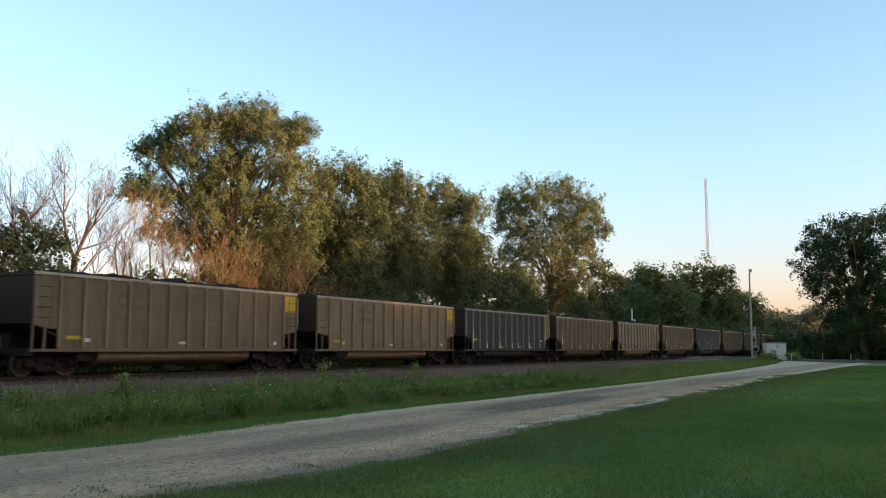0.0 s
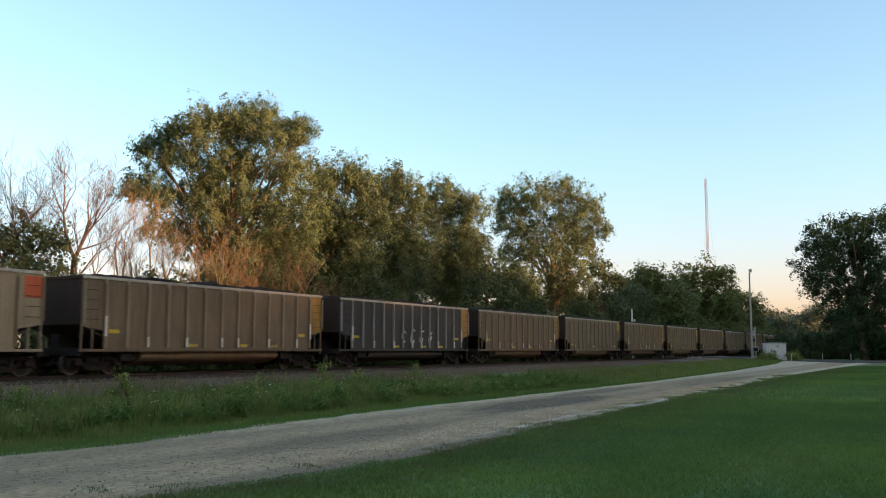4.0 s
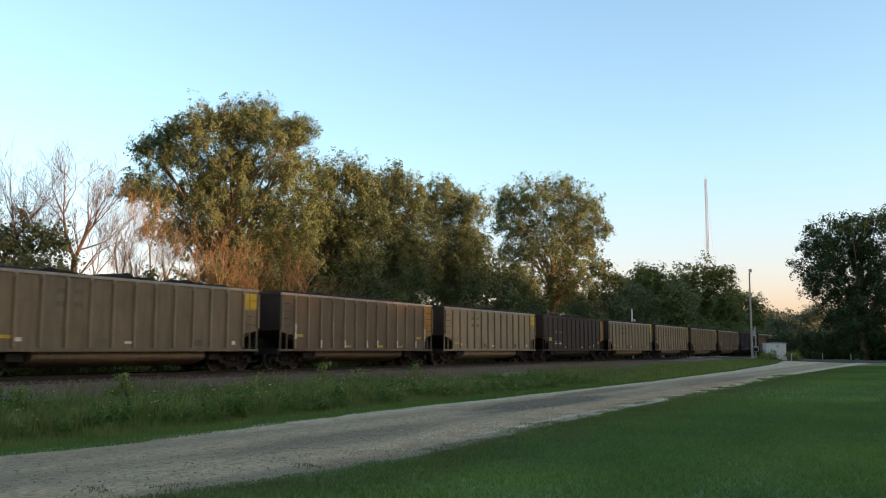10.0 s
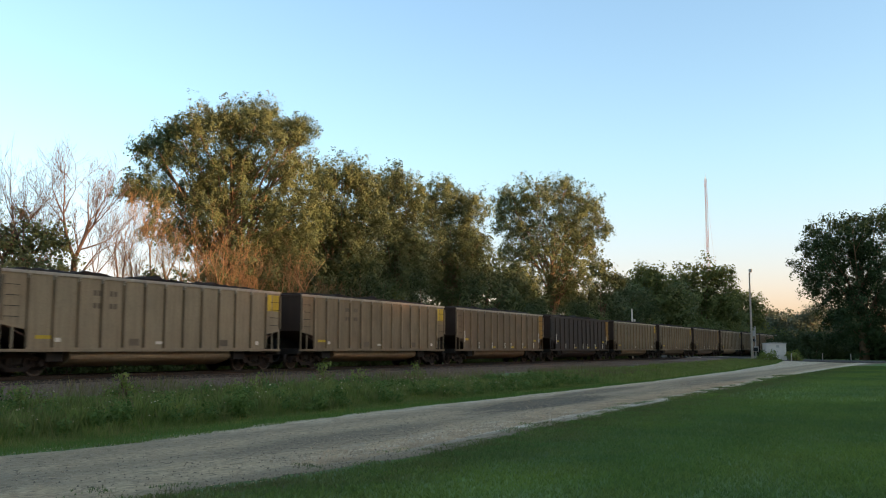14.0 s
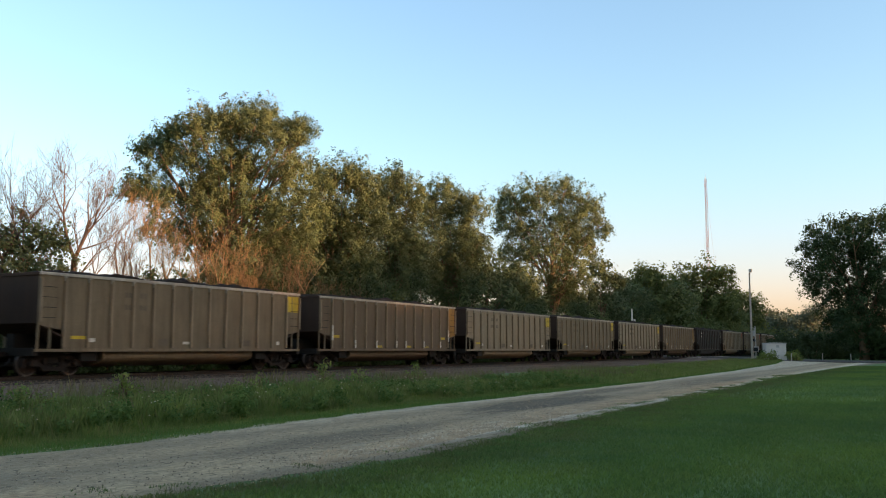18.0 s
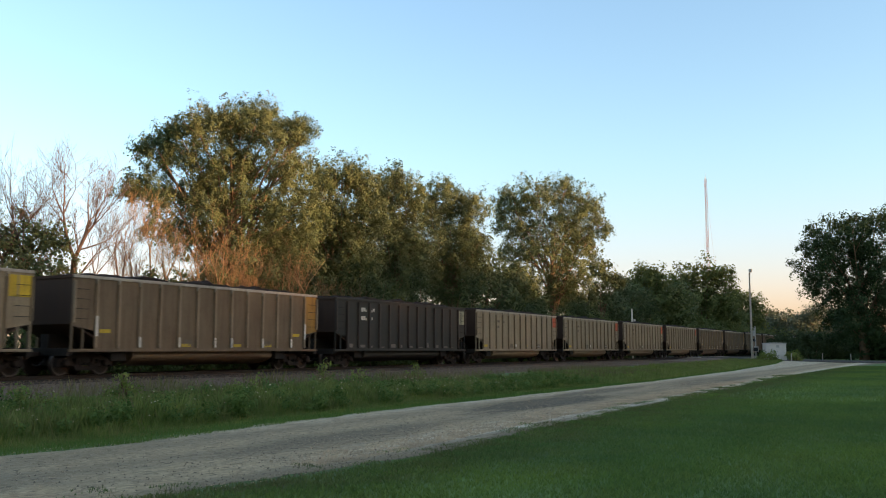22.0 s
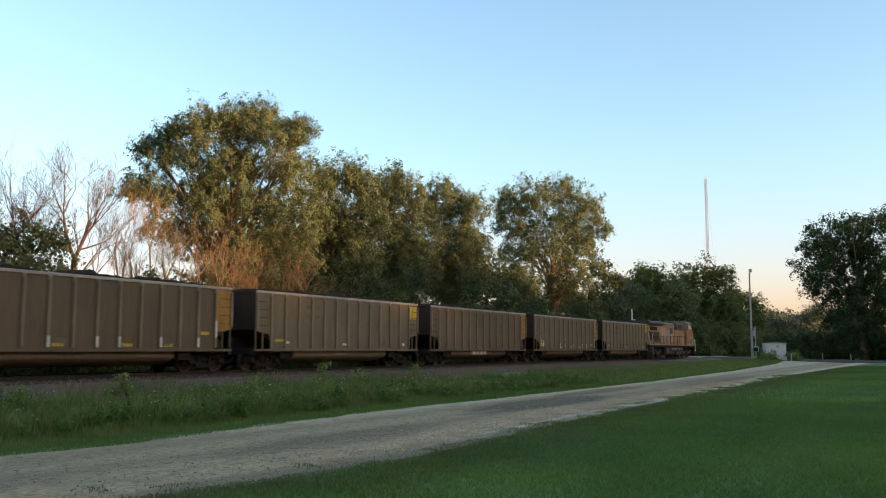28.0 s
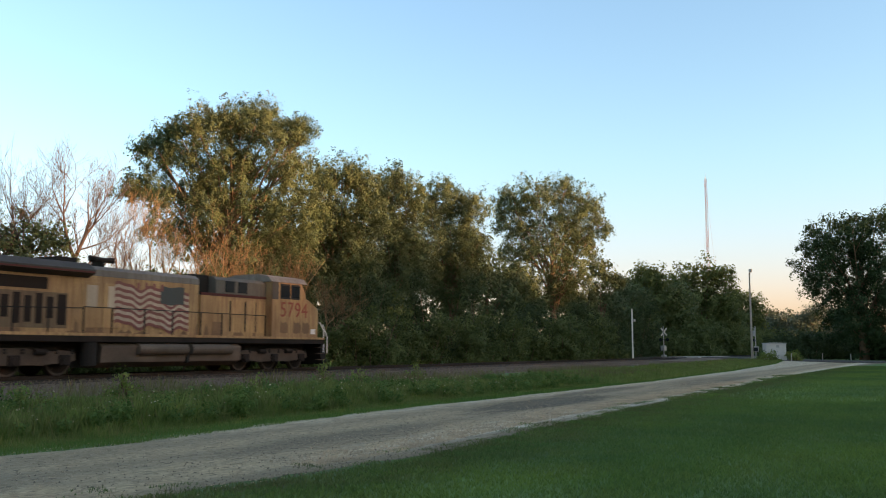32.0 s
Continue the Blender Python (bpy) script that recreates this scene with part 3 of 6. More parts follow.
tree("cottonwood_tree", 62.8, 44.0, [(0.0, 16.3, 1.7), (-1.7, 15.6, 1.6), (1.7, 15.7, 1.7), (-0.7, 12.9, 2.4), (1.9, 12.7, 2.3), (-2.1, 11.0, 2.1), (0.7, 9.6, 2.4), (-0.7, 7.2, 2.4), (2.0, 6.0, 2.0)],
     62000, 0.155, M["leaf"], "broad cottonwood tree in a row along the railway", 0.35, clumps=26, spread=0.19, plume=0.45)
tree("cottonwood_tree", 74.6, 46.0, [(-0.5, 17.7, 1.9), (1.4, 16.8, 1.9), (-1.9, 16.2, 1.9), (0.0, 13.5, 2.6), (2.2, 12.4, 2.5), (-1.1, 10.5, 2.7), (1.1, 9.0, 2.7), (-1.0, 6.5, 2.4)],
     56000, 0.17, M["leaf"], "broad cottonwood tree with a rounded green crown", 0.35, clumps=26, spread=0.19, plume=0.45)
tree("cottonwood_tree", 86.2, 46.0, [(-0.9, 18.1, 2.1), (2.0, 17.2, 1.9), (-2.4, 16.3, 2.2), (0.6, 14.3, 2.6), (2.7, 12.5, 1.9), (-1.2, 11.2, 2.9), (2.1, 9.4, 1.9), (-0.6, 8.2, 2.7)],
     56000, 0.175, M["leaf"], "broad cottonwood tree with gaps in its lower crown", 0.35, clumps=26, spread=0.19, plume=0.45)
tree("cottonwood_tree", 115.6, 46.0, [(-5.8, 22.0, 2.4), (-2.3, 22.8, 2.6), (1.5, 22.8, 2.7), (5.0, 21.3, 2.4), (6.8, 18.7, 1.7), (-6.6, 19.2, 1.9), (-3.1, 18.4, 2.9), (1.5, 18.4, 3.3), (4.8, 16.5, 2.4),
      (-5.6, 14.6, 2.3), (-1.5, 14.4, 2.8), (2.3, 13.0, 2.8), (-4.0, 10.0, 2.2), (0.4, 9.4, 2.7), (3.5, 11.0, 1.7)], 66000, 0.21, M["leaf"], "tall rounded cottonwood tree with sky showing through", 0.5, hub=0.42, clumps=22, spread=0.19, plume=0.45)
tree("young_tree", 129.8, 44.0, [(-0.4, 13.3, 1.6), (1.7, 11.6, 1.4), (-1.1, 10.3, 1.3), (2.8, 11.6, 1.0), (0.6, 9.0, 1.0)], 3600, 0.34, M["leaf"], "thin sparse tree beside a tall cottonwood", 0.18, fill=0.1)
# haze over these trees is put into colour by the brighter bush leaf
for px, py, lobes, n in (
        (166.1, 46.0, [(-2.1, 14.0, 2.6), (0.5, 14.2, 2.4), (-4.2, 10.9, 2.5), (2.1, 10.4, 3.8), (-1.6, 7.8, 3.8), (3.1, 4.6, 3.8), (-3.1, 3.6, 3.1)], 15000),
        (207.9, 46.0, [(-4.5, 17.0, 3.2), (0.6, 18.3, 3.3), (4.3, 17.8, 2.2), (-2.5, 11.7, 5.0), (3.6, 12.3, 4.0), (-3.2, 5.3, 4.8), (3.8, 5.9, 4.6)], 17000),
        (259.7, 46.0, [(-2.6, 15.2, 3.0), (1.9, 13.9, 2.4), (-0.8, 10.0, 3.7), (-3.1, 5.4, 3.7), (2.3, 5.4, 3.7)], 10000)):
    tree("woodland_tree", px, py, lobes, n, 0.52, M["bush"], "dense dark green tree beyond the road crossing", 0.4, clumps=34)
K = 0.0855
GROVE = [(1490, 408, 26), (1530, 405, 27), (1570, 398, 28), (1455, 440, 26), (1446, 478, 17), (1500, 450, 42), (1550, 460, 46), (1465, 505, 32), (1520, 520, 46), (1580, 530, 46), (1490, 570, 34), (1550, 590, 46), (1600, 450, 46), (1620, 560, 46), (1650, 420, 40)]
tree("oak_tree", 149.5, 9.8, [((a - 1530) * K, 1.55 + (619.5 - b) * K, r * K) for a, b, r in GROVE], 80000, 0.27, M["leaf_oak_shade"], "large dark spreading tree beside the road", 0.6, clumps=26, spread=0.22)
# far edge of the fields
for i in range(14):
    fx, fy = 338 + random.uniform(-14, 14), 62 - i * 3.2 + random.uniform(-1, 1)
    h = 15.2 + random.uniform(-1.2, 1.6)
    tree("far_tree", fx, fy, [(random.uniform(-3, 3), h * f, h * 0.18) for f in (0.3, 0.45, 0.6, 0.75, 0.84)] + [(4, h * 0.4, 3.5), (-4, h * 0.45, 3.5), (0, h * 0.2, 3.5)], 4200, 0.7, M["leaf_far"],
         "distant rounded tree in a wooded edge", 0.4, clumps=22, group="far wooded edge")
# smaller trees that fill the row
for fx, fy, h, wide, n in ((108.5, 48, 12.5, 3.6, 7000), (97, 47, 13.5, 3.2, 5000), (103, 46, 11.5, 3.0, 6000), (92, 49, 12.0, 3.4, 6000), (125, 47, 11.0, 3.4, 10000), (137, 46, 9.5, 3.6, 9000), (146, 47, 11.0, 4.0, 10000), (57, 47, 11.5, 3.4, 16000), (68, 49, 13.0, 3.6, 16000), (81, 50, 13.0, 3.6, 16000), (152, 47, 12.0, 4.0, 10000), (184, 48, 14.0, 5.0, 10000), (232, 48, 15.0, 6.0, 10000)):
    tree("woodland_tree", fx, fy, [(random.uniform(-1, 1) * wide * 0.6, h * f, wide * random.uniform(0.5, 0.72)) for f in (0.25, 0.36, 0.48, 0.6, 0.7, 0.82, 0.88)], n, 0.24 + fx * 0.0012, M["leaf"],
         "leafy green tree filling the row along the railway", 0.25, group="row along the railway")
# leafy trees at the near end of the row
tree("elm_tree", 28.9, 39.0, [(-0.5, 6.7, 0.9), (0.6, 7.2, 0.7), (1.5, 6.7, 0.55), (-1.2, 8.2, 0.5), (-0.3, 5.6, 0.9), (1.3, 5.4, 0.7), (-2.2, 7.0, 1.1), (-3.4, 8.0, 1.2), (-3.0, 5.2, 1.2)], 11000, 0.15, M["leaf"],
     "small leafy green tree behind the railway", 0.16, spread=0.34)
# trees behind the camera, which keep the railway in the shade
for row, (ry, step) in enumerate(((-58, 11.0), (-67, 11.0))):
    for i in range(35):
        bx = -100 + row * 5.5 + i * step + random.uniform(-1.5, 1.5)
        h = float(np.interp(bx, [-100, 28, 40, 58, 64, 71, 80, 90, 102, 112, 120, 132, 145, 165, 180, 290], [28.0, 28.0, 20.4, 20.6, 21.5, 25.5, 26.5, 28.0, 28.0, 26.0, 24.5, 25.0, 29.0, 32.0, 35.0, 36.0])) + row * 1.3 + random.uniform(-0.5, 0.5)
        tree("shade_tree", bx, ry + random.uniform(-2, 2), [(a * h * 0.2, h * f, h * 0.17) for a, f in ((0, 0.86), (-1, 0.76), (1, 0.76), (0, 0.62), (-1.2, 0.5), (1.2, 0.5), (0, 0.38), (-0.9, 0.25), (0.9, 0.25))], int(2800 * (h / 21) ** 1.5), 1.0, M["leaf_dark"],
             "tall leafy tree in a row across the lawn", 0.4, clumps=80, spread=0.42, group="row across the lawn")


def bush(x, y, h, wide, n, size, label="dense dark green bush at the wood's edge", material="bush"):
    root = empty("bush", pose(x, y, float(ground_z(np.array(x), np.array(y))) - 0.03))
    tagged(root, label, "bush", "bushes along the railway")
    lobes = []
    for i in range(7):
        f = random.uniform(0.12, 0.8) if i > 2 else 0.16
        lobes.append((random.uniform(-0.5, 0.5) * wide, random.uniform(-0.35, 0.35) * wide, h * f, wide * random.uniform(0.2, 0.34)))
    w = Wood()
    for lx, ly, lz, r in lobes:
        w.tube([(lx * 0.2, ly * 0.2, 0), (lx * 0.6, ly * 0.6, lz * 0.5), (lx, ly, lz + r * 0.4)], [0.05, 0.035, 0.01], 5)
    part("stem", w.mesh("stem", M["bark"]), None, root)
    part("foliage", leaf_cloud("foliage", lobes, n, size, M[material], 18, 0.36), None, root)


for i in range(30):
    bx = 50 + i * 3.1 + random.uniform(-1, 1)
    if 115 < bx < 139:
        continue
    far = (bx - 50) / 90
    bush(bx, 35.2 + random.uniform(-0.7, 1.6) + (2.6 if 102 < bx < 117 else 0), random.uniform(3.2, 5.5) + far * 1.5, random.uniform(3.6, 5.2), 3200, 0.17 + 0.11 * far)
for i in range(26):
    bx = 54 + i * 3.5 + random.uniform(-1, 1)
    bush(bx, 38.4 + random.uniform(-0.8, 0.8), random.uniform(4.8, 5.8) if 77 < bx < 88 or 108 < bx < 128 else random.uniform(6.5, 10.0) + (bx - 50) * 0.01, random.uniform(4.2, 5.6), 3000, 0.21, "tall dark thicket under the cottonwoods", "leaf_dark")
for i in range(18):
    bx = 16 + i * 2.2 + random.uniform(-0.8, 0.8)
    bush(bx, 36.6 + random.uniform(-0.8, 0.8), random.uniform(3.4, 4.5), random.uniform(2.8, 3.8), 2600, 0.17)
    bush(bx + 1.1, 38.8 + random.uniform(-0.6, 0.6), random.uniform(3.4, 4.3), random.uniform(3.0, 3.8), 1800, 0.21, "dense dark green bush behind the railway", "leaf_dark")
for i in range(16):
    bx = 142 + i * 8 + random.uniform(-2, 2)
    bush(bx, 40 + random.uniform(-1.5, 1.5), random.uniform(5, 7.5), random.uniform(7, 9), 2400, 0.5)
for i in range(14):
    bush(151 + i * 6 + random.uniform(-2, 2), 8 - i * 0.9 + random.uniform(-3, 3), random.uniform(3, 5.0), random.uniform(5, 7), 2000, 0.45, "dark undergrowth beside the road", "leaf_oak_shade")


def grow(w, p, d, length, r, depth, kinks=3, angle=0.55, split=(2, 3)):
    r = max(r, 0.006)
    pts, rad = [p.copy()], [r]
    q = p.copy()
    for i in range(kinks):
        d = (d + Vector((random.gauss(0, 0.13), random.gauss(0, 0.13), random.gauss(0.06, 0.08)))).normalized()
        q = q + d * length / kinks
        pts.append(q.copy())
        rad.append(r * (1 - 0.45 * (i + 1) / kinks))
        if depth > 0 and i < kinks - 1 and random.random() < 0.75:
            side = Vector((random.gauss(0, 1), random.gauss(0, 1), random.gauss(0.1, 0.5))).normalized()
            grow(w, q, (d + side * angle * 1.5).normalized(), length * random.uniform(0.5, 0.75), rad[-1] * 0.5, depth - 1, kinks, angle, split)
    w.tube(pts, rad, 7 if r > 0.06 else 4 if r > 0.02 else 3)
    if depth > 0:
        for _ in range(random.randint(*split)):
            side = Vector((random.gauss(0, 1), random.gauss(0, 1), random.gauss(0.15, 0.5))).normalized()
            grow(w, q, (d + side * angle).normalized(), length * random.uniform(0.55, 0.85), rad[-1] * 0.72, depth - 1, kinks, angle, split)


def dead_tree(x, y, trunk, limb, r, depth, label, name="dead_tree", lean=(0, 0), angle=0.5, split=(2, 3), material="dead_wood"):
    root = empty(name, pose(x, y, float(ground_z(np.array(x), np.array(y))) - 0.1))
    tagged(root, label, "tree", "bare trees")
    w = Wood()
    d = Vector((lean[0], lean[1], 1)).normalized()
    p = Vector((0, 0, 0))
    pts = [p]
    for i in range(4):
        p = p + (d + Vector((random.gauss(0, 0.05), random.gauss(0, 0.05), 0))).normalized() * trunk / 4
        pts.append(p)
    w.tube(pts, [r * 1.15, r, r * 0.95, r * 0.85, r * 0.75], 9)
    part("trunk", w.mesh("trunk", M[material]), None, root)
    for i, q in enumerate(pts[2:]):
        for k in range(3 if i == 2 else 1):
            turn = random.uniform(0, 6.28)
            w = Wood()
            grow(w, q, (d + Vector((math.cos(turn), math.sin(turn), 0)) * angle).normalized(), limb * random.uniform(0.8, 1.15), r * (0.5 if i == 2 else 0.3), depth, 4, angle, split)
            part("branch", w.mesh("branch", M[material]), None, root)


random.seed(5)
dead_tree(29.1, 40.0, 5.6, 2.3, 0.12, 3, "tall bare dead tree with thin pale branches", angle=0.45)
dead_tree(27.8, 39.5, 5.8, 2.3, 0.12, 3, "tall bare dead tree with thin pale branches", angle=0.45)
dead_tree(31.6, 39.0, 6.2, 2.3, 0.21, 4, "bare dead tree with a forked trunk lit orange", angle=0.5)
for x, y, h in ((33.3, 39.5, 5.2), (34.4, 39.2, 5.6), (35.5, 39.8, 5.0), (36.6, 39.6, 4.8)):
    dead_tree(x, y, h, 1.7, 0.075, 2, "slender bare dead tree behind the railway", angle=0.38, split=(2, 3))
for i in range(15):
    x = 37.4 + i * 0.9 + random.uniform(-0.3, 0.3)
    dead_tree(x, 37.6 + random.uniform(-0.7, 0.9), random.uniform(4.2, 6.4), random.uniform(1.3, 2.0), random.uniform(0.045, 0.09), 3, "bare brown brushwood tangle in front of a cottonwood", "bare_brush", (random.uniform(-0.25, 0.25), random.uniform(-0.2, 0.2)), 0.5, (1, 2), "brush_wood")
dead_tree(48.6, 36.8, 3.6, 1.7, 0.09, 3, "bare brown leaning brushwood", "bare_brush", (0.5, -0.1), 0.65, (2, 3), "brush_wood")
dead_tree(49.8, 36.8, 3.2, 1.6, 0.08, 3, "bare brown leaning brushwood", "bare_brush", (0.6, -0.1), 0.65, (2, 3), "brush_wood")
random.seed(14)
for i in range(12):
    bush(38.2 + i * 1.0 + random.uniform(-0.4, 0.4), 38.8 + random.uniform(-0.6, 1.0), random.uniform(6.5, 9.0), random.uniform(2.6, 3.4), 2600, 0.15, "yellow-green leafy shrub among bare brushwood", "leaf")
for x, h in ((36.8, 6.4), (37.3, 7.4), (37.9, 8.4)):
    bush(x, 39.4, h, 2.3, 2400, 0.15, "thin leafy shrub among bare brushwood", "leaf")
    dead_tree(x + 0.3, 40.2, h - 1.0, 1.6, 0.06, 3, "bare brown brushwood tangle in front of a cottonwood", "bare_brush", (random.uniform(-0.2, 0.2), 0.0), 0.5, (2, 3), "brush_wood")
for x, y, h in ((38.2, 40.0, 6.0), (38.8, 40.6, 7.2), (39.3, 39.6, 7.0)):
    bush(x, y, h, 2.4, 2400, 0.15, "yellow-green leafy shrub among bare brushwood", "leaf")
for i in range(10):
    bush(178 + i * 3.0, 20.5 - i * 0.3 + random.uniform(-1, 1), random.uniform(4.2, 5.2), 5.5, 1500, 0.42, "dark bushes beside the railway past the crossing", "leaf_dark")
for i in range(16):
    bx = 143 + random.uniform(0, 34)
    bush(bx, 14.5 + (i % 8) * 1.5 + random.uniform(-0.6, 0.6), random.uniform(3.0, 4.6), random.uniform(4, 5.5), 1700, 0.36, "dark bushes beside the railway past the crossing", "leaf_dark")


# ---- coal cars ----
HALF, WIDTH, SILL, TOP = 7.30, 1.55, 0.93, 3.58  # body half length, half width, heights over the rail
BAY = 2 * HALF / 14
random.seed(21)


def shared(name, material, build):
    bm = bmesh.new()
    build(bm)
    return link_mesh(name, bm, material)


def side_frame(bm):
    """Cast truck side: arched top member, tension member, columns round the spring window, bearing jaws."""
    beams = (
        [(-1.22, 0.50), (-1.2, 0.62), (-0.9, 0.66), (-0.4, 0.80), (0.4, 0.80), (0.9, 0.66), (1.2, 0.62), (1.22, 0.50), (0.85, 0.52), (0.35, 0.66), (-0.35, 0.66), (-0.85, 0.52)],
        [(-0.72, 0.54), (-0.62, 0.54), (-0.34, 0.32), (0.34, 0.32), (0.62, 0.54), (0.72, 0.54), (0.42, 0.18), (-0.42, 0.18)],
        [(-0.40, 0.30), (-0.28, 0.30), (-0.28, 0.68), (-0.40, 0.68)],
        [(0.28, 0.30), (0.40, 0.30), (0.40, 0.68), (0.28, 0.68)],
        [(-1.26, 0.30), (-1.12, 0.30), (-1.10, 0.60), (-1.24, 0.60)],
        [(1.12, 0.30), (1.26, 0.30), (1.24, 0.60), (1.10, 0.60)],
        [(-0.70, 0.32), (-0.60, 0.34), (-0.56, 0.58), (-0.70, 0.58)],
        [(0.60, 0.34), (0.70, 0.32), (0.70, 0.58), (0.56, 0.58)],
    )
    for i, outline in enumerate(beams):
        w = 0.085 - 0.006 * (i % 3)
        prism(bm, outline, -w, w)


def bearing(bm):
    rod(bm, (0, -0.16, 0), (0, 0.05, 0), 0.12, 0.15, 10)


def spring(bm):
    for k in range(5):
        rod(bm, (0, 0, k * 0.045), (0, 0, k * 0.045 + 0.03), 0.075, 0.075, 8)


def wheel_disc(bm):
    for r0, r1, y0, y1 in ((0.45, 0.45, 0.06, 0.09), (0.42, 0.42, -0.06, 0.06), (0.34, 0.20, -0.061, -0.085), (0.16, 0.12, -0.061, -0.13)):
        rod(bm, (0, y0, 0), (0, y1, 0), r0, r1, 20)


def wheel_mesh():
    bm = bmesh.new()
    wheel_disc(bm)
    old = set(bm.faces)
    n = 24
    ring = [[bm.verts.new((r * math.cos(2 * math.pi * i / n), y, r * math.sin(2 * math.pi * i / n))) for i in range(n)] for r, y in ((0.365, -0.066), (0.425, -0.066), (0.425, 0.05))]
    for i in range(n):
        j = (i + 1) % n
        for a, b in ((ring[0], ring[1]), (ring[1], ring[2])):
            bm.faces.new((a[i], a[j], b[j], b[i]))
    for k in range(3):  # small balance holes
        t = 2 * math.pi * k / 3
        rod(bm, (0.27 * math.cos(t), -0.072, 0.27 * math.sin(t)), (0.27 * math.cos(t), -0.07, 0.27 * math.sin(t)), 0.03, 0.03, 8)
    for f in bm.faces:
        if f not in old:
            f.material_index = 1
    return link_mesh("wheel", bm, [M["wheel"], M["tread"]])


MESH = {
    "side_frame": shared("side_frame", M["steel"], side_frame),
    "bearing": shared("bearing", M["steel"], bearing),
    "spring": shared("spring", M["dark_steel"], spring),
    "wheel": wheel_mesh(),
    "axle": shared("axle", M["dark_steel"], lambda bm: rod(bm, (0, -0.95, 0), (0, 0.95, 0), 0.08, 0.08, 10)),
    "bolster": shared("bolster", M["dark_steel"], lambda bm: box(bm, -0.22, 0.22, -1.05, 1.05, 0.45, 0.72, 0.03)),
    "post_tan": shared("side_post", M["rib_tan"], lambda bm: box(bm, -0.042, 0.042, -0.10, 0.0, SILL + 0.08, TOP - 0.1, 0.012)),
    "rung": shared("rung", M["dark_steel"], lambda bm: bent(bm, [(-0.24, 0, 0), (-0.24, -0.08, 0), (0.24, -0.08, 0), (0.24, 0, 0)], 0.010, 5)),
    "brake_hose": shared("brake_hose", M["black_paint"], lambda bm: bent(bm, [(0, 0, 0), (0.18, 0, -0.22), (0.36, 0, -0.28), (0.5, 0, -0.2)], 0.025, 6)),
}


def put(name, parent, at, turn=0.0, label=""):
    ob = part(MESH[name].name, MESH[name], None, parent, label)
    ob.matrix_basis = pose(*at, 0, 0, turn)
    return ob


def truck(parent, x):
    t = part("truck", MESH["bolster"], None, parent)
    t.location = (x, 0, 0)
    for y in (-1.0, 1.0):
        put("side_frame", t, (0, y, 0))
        for dx in (-0.89, 0.89):
            put("bearing", t, (dx, y - 0.05 if y < 0 else y + 0.05, 0.46), 0 if y < 0 else 180)
        for dx in (-0.2, 0.0, 0.2):
            put("spring", t, (dx, y * 1.03, 0.27))
    for dx in (-0.89, 0.89):
        put("axle", t, (dx, 0, 0.42))
        for y in (-0.755, 0.755):
            put("wheel", t, (dx, y, 0.42), 0 if y < 0 else 180)
    return t


def coupler_mesh():
    bm = bmesh.new()
    box(bm, 0.0, 0.62, -0.08, 0.08, -0.08, 0.1, 0.02)
    prism(bm, [(0.55, -0.16), (0.62, -0.2), (0.80, -0.14), (0.83, -0.02), (0.72, 0.02), (0.74, 0.16), (0.6, 0.18), (0.52, 0.1)], -0.15, 0.16, "z", 0.02)
    return link_mesh("coupler", bm, M["steel"])


MESH["coupler"] = coupler_mesh()


def plate(bm, x0, x1, z0, z1, y=-WIDTH - 0.006):
    box(bm, x0, x1, y, y + 0.004, z0, z1)


def coal_heap():
    """A trimmed load with an uneven back, just above the chords."""
    bm = bmesh.new()
    nx, ny = 60, 8
    grid = []
    for i in range(nx + 1):
        row = []
        for j in range(ny + 1):
            x, y = -7.0 + 14.0 * i / nx, -1.44 + 2.88 * j / ny
            edge = min(1, (7.0 - abs(x)) / 1.0) * min(1, (1.44 - abs(y)) / 0.42)
            hump = 0.5 + 0.5 * math.cos((x - 3.4) * 1.9) * 0.5 + 0.5 * math.cos((x + 3.4) * 1.7) * 0.3
            z = TOP - 0.24 + edge * (0.40 + 0.15 * hump + 0.13 * noise.noise((x * 2.2, y * 2, 3.1)) + 0.07 * noise.noise((x * 7, y * 7, 1.0)))
            row.append(bm.verts.new((x, y, z)))
        grid.append(row)
    for i in range(nx):
        for j in range(ny):
            bm.faces.new((grid[i][j], grid[i + 1][j], grid[i + 1][j + 1], grid[i][j + 1]))
    return link_mesh("coal_load", bm, M["coal"])


MESH["coal"] = coal_heap()


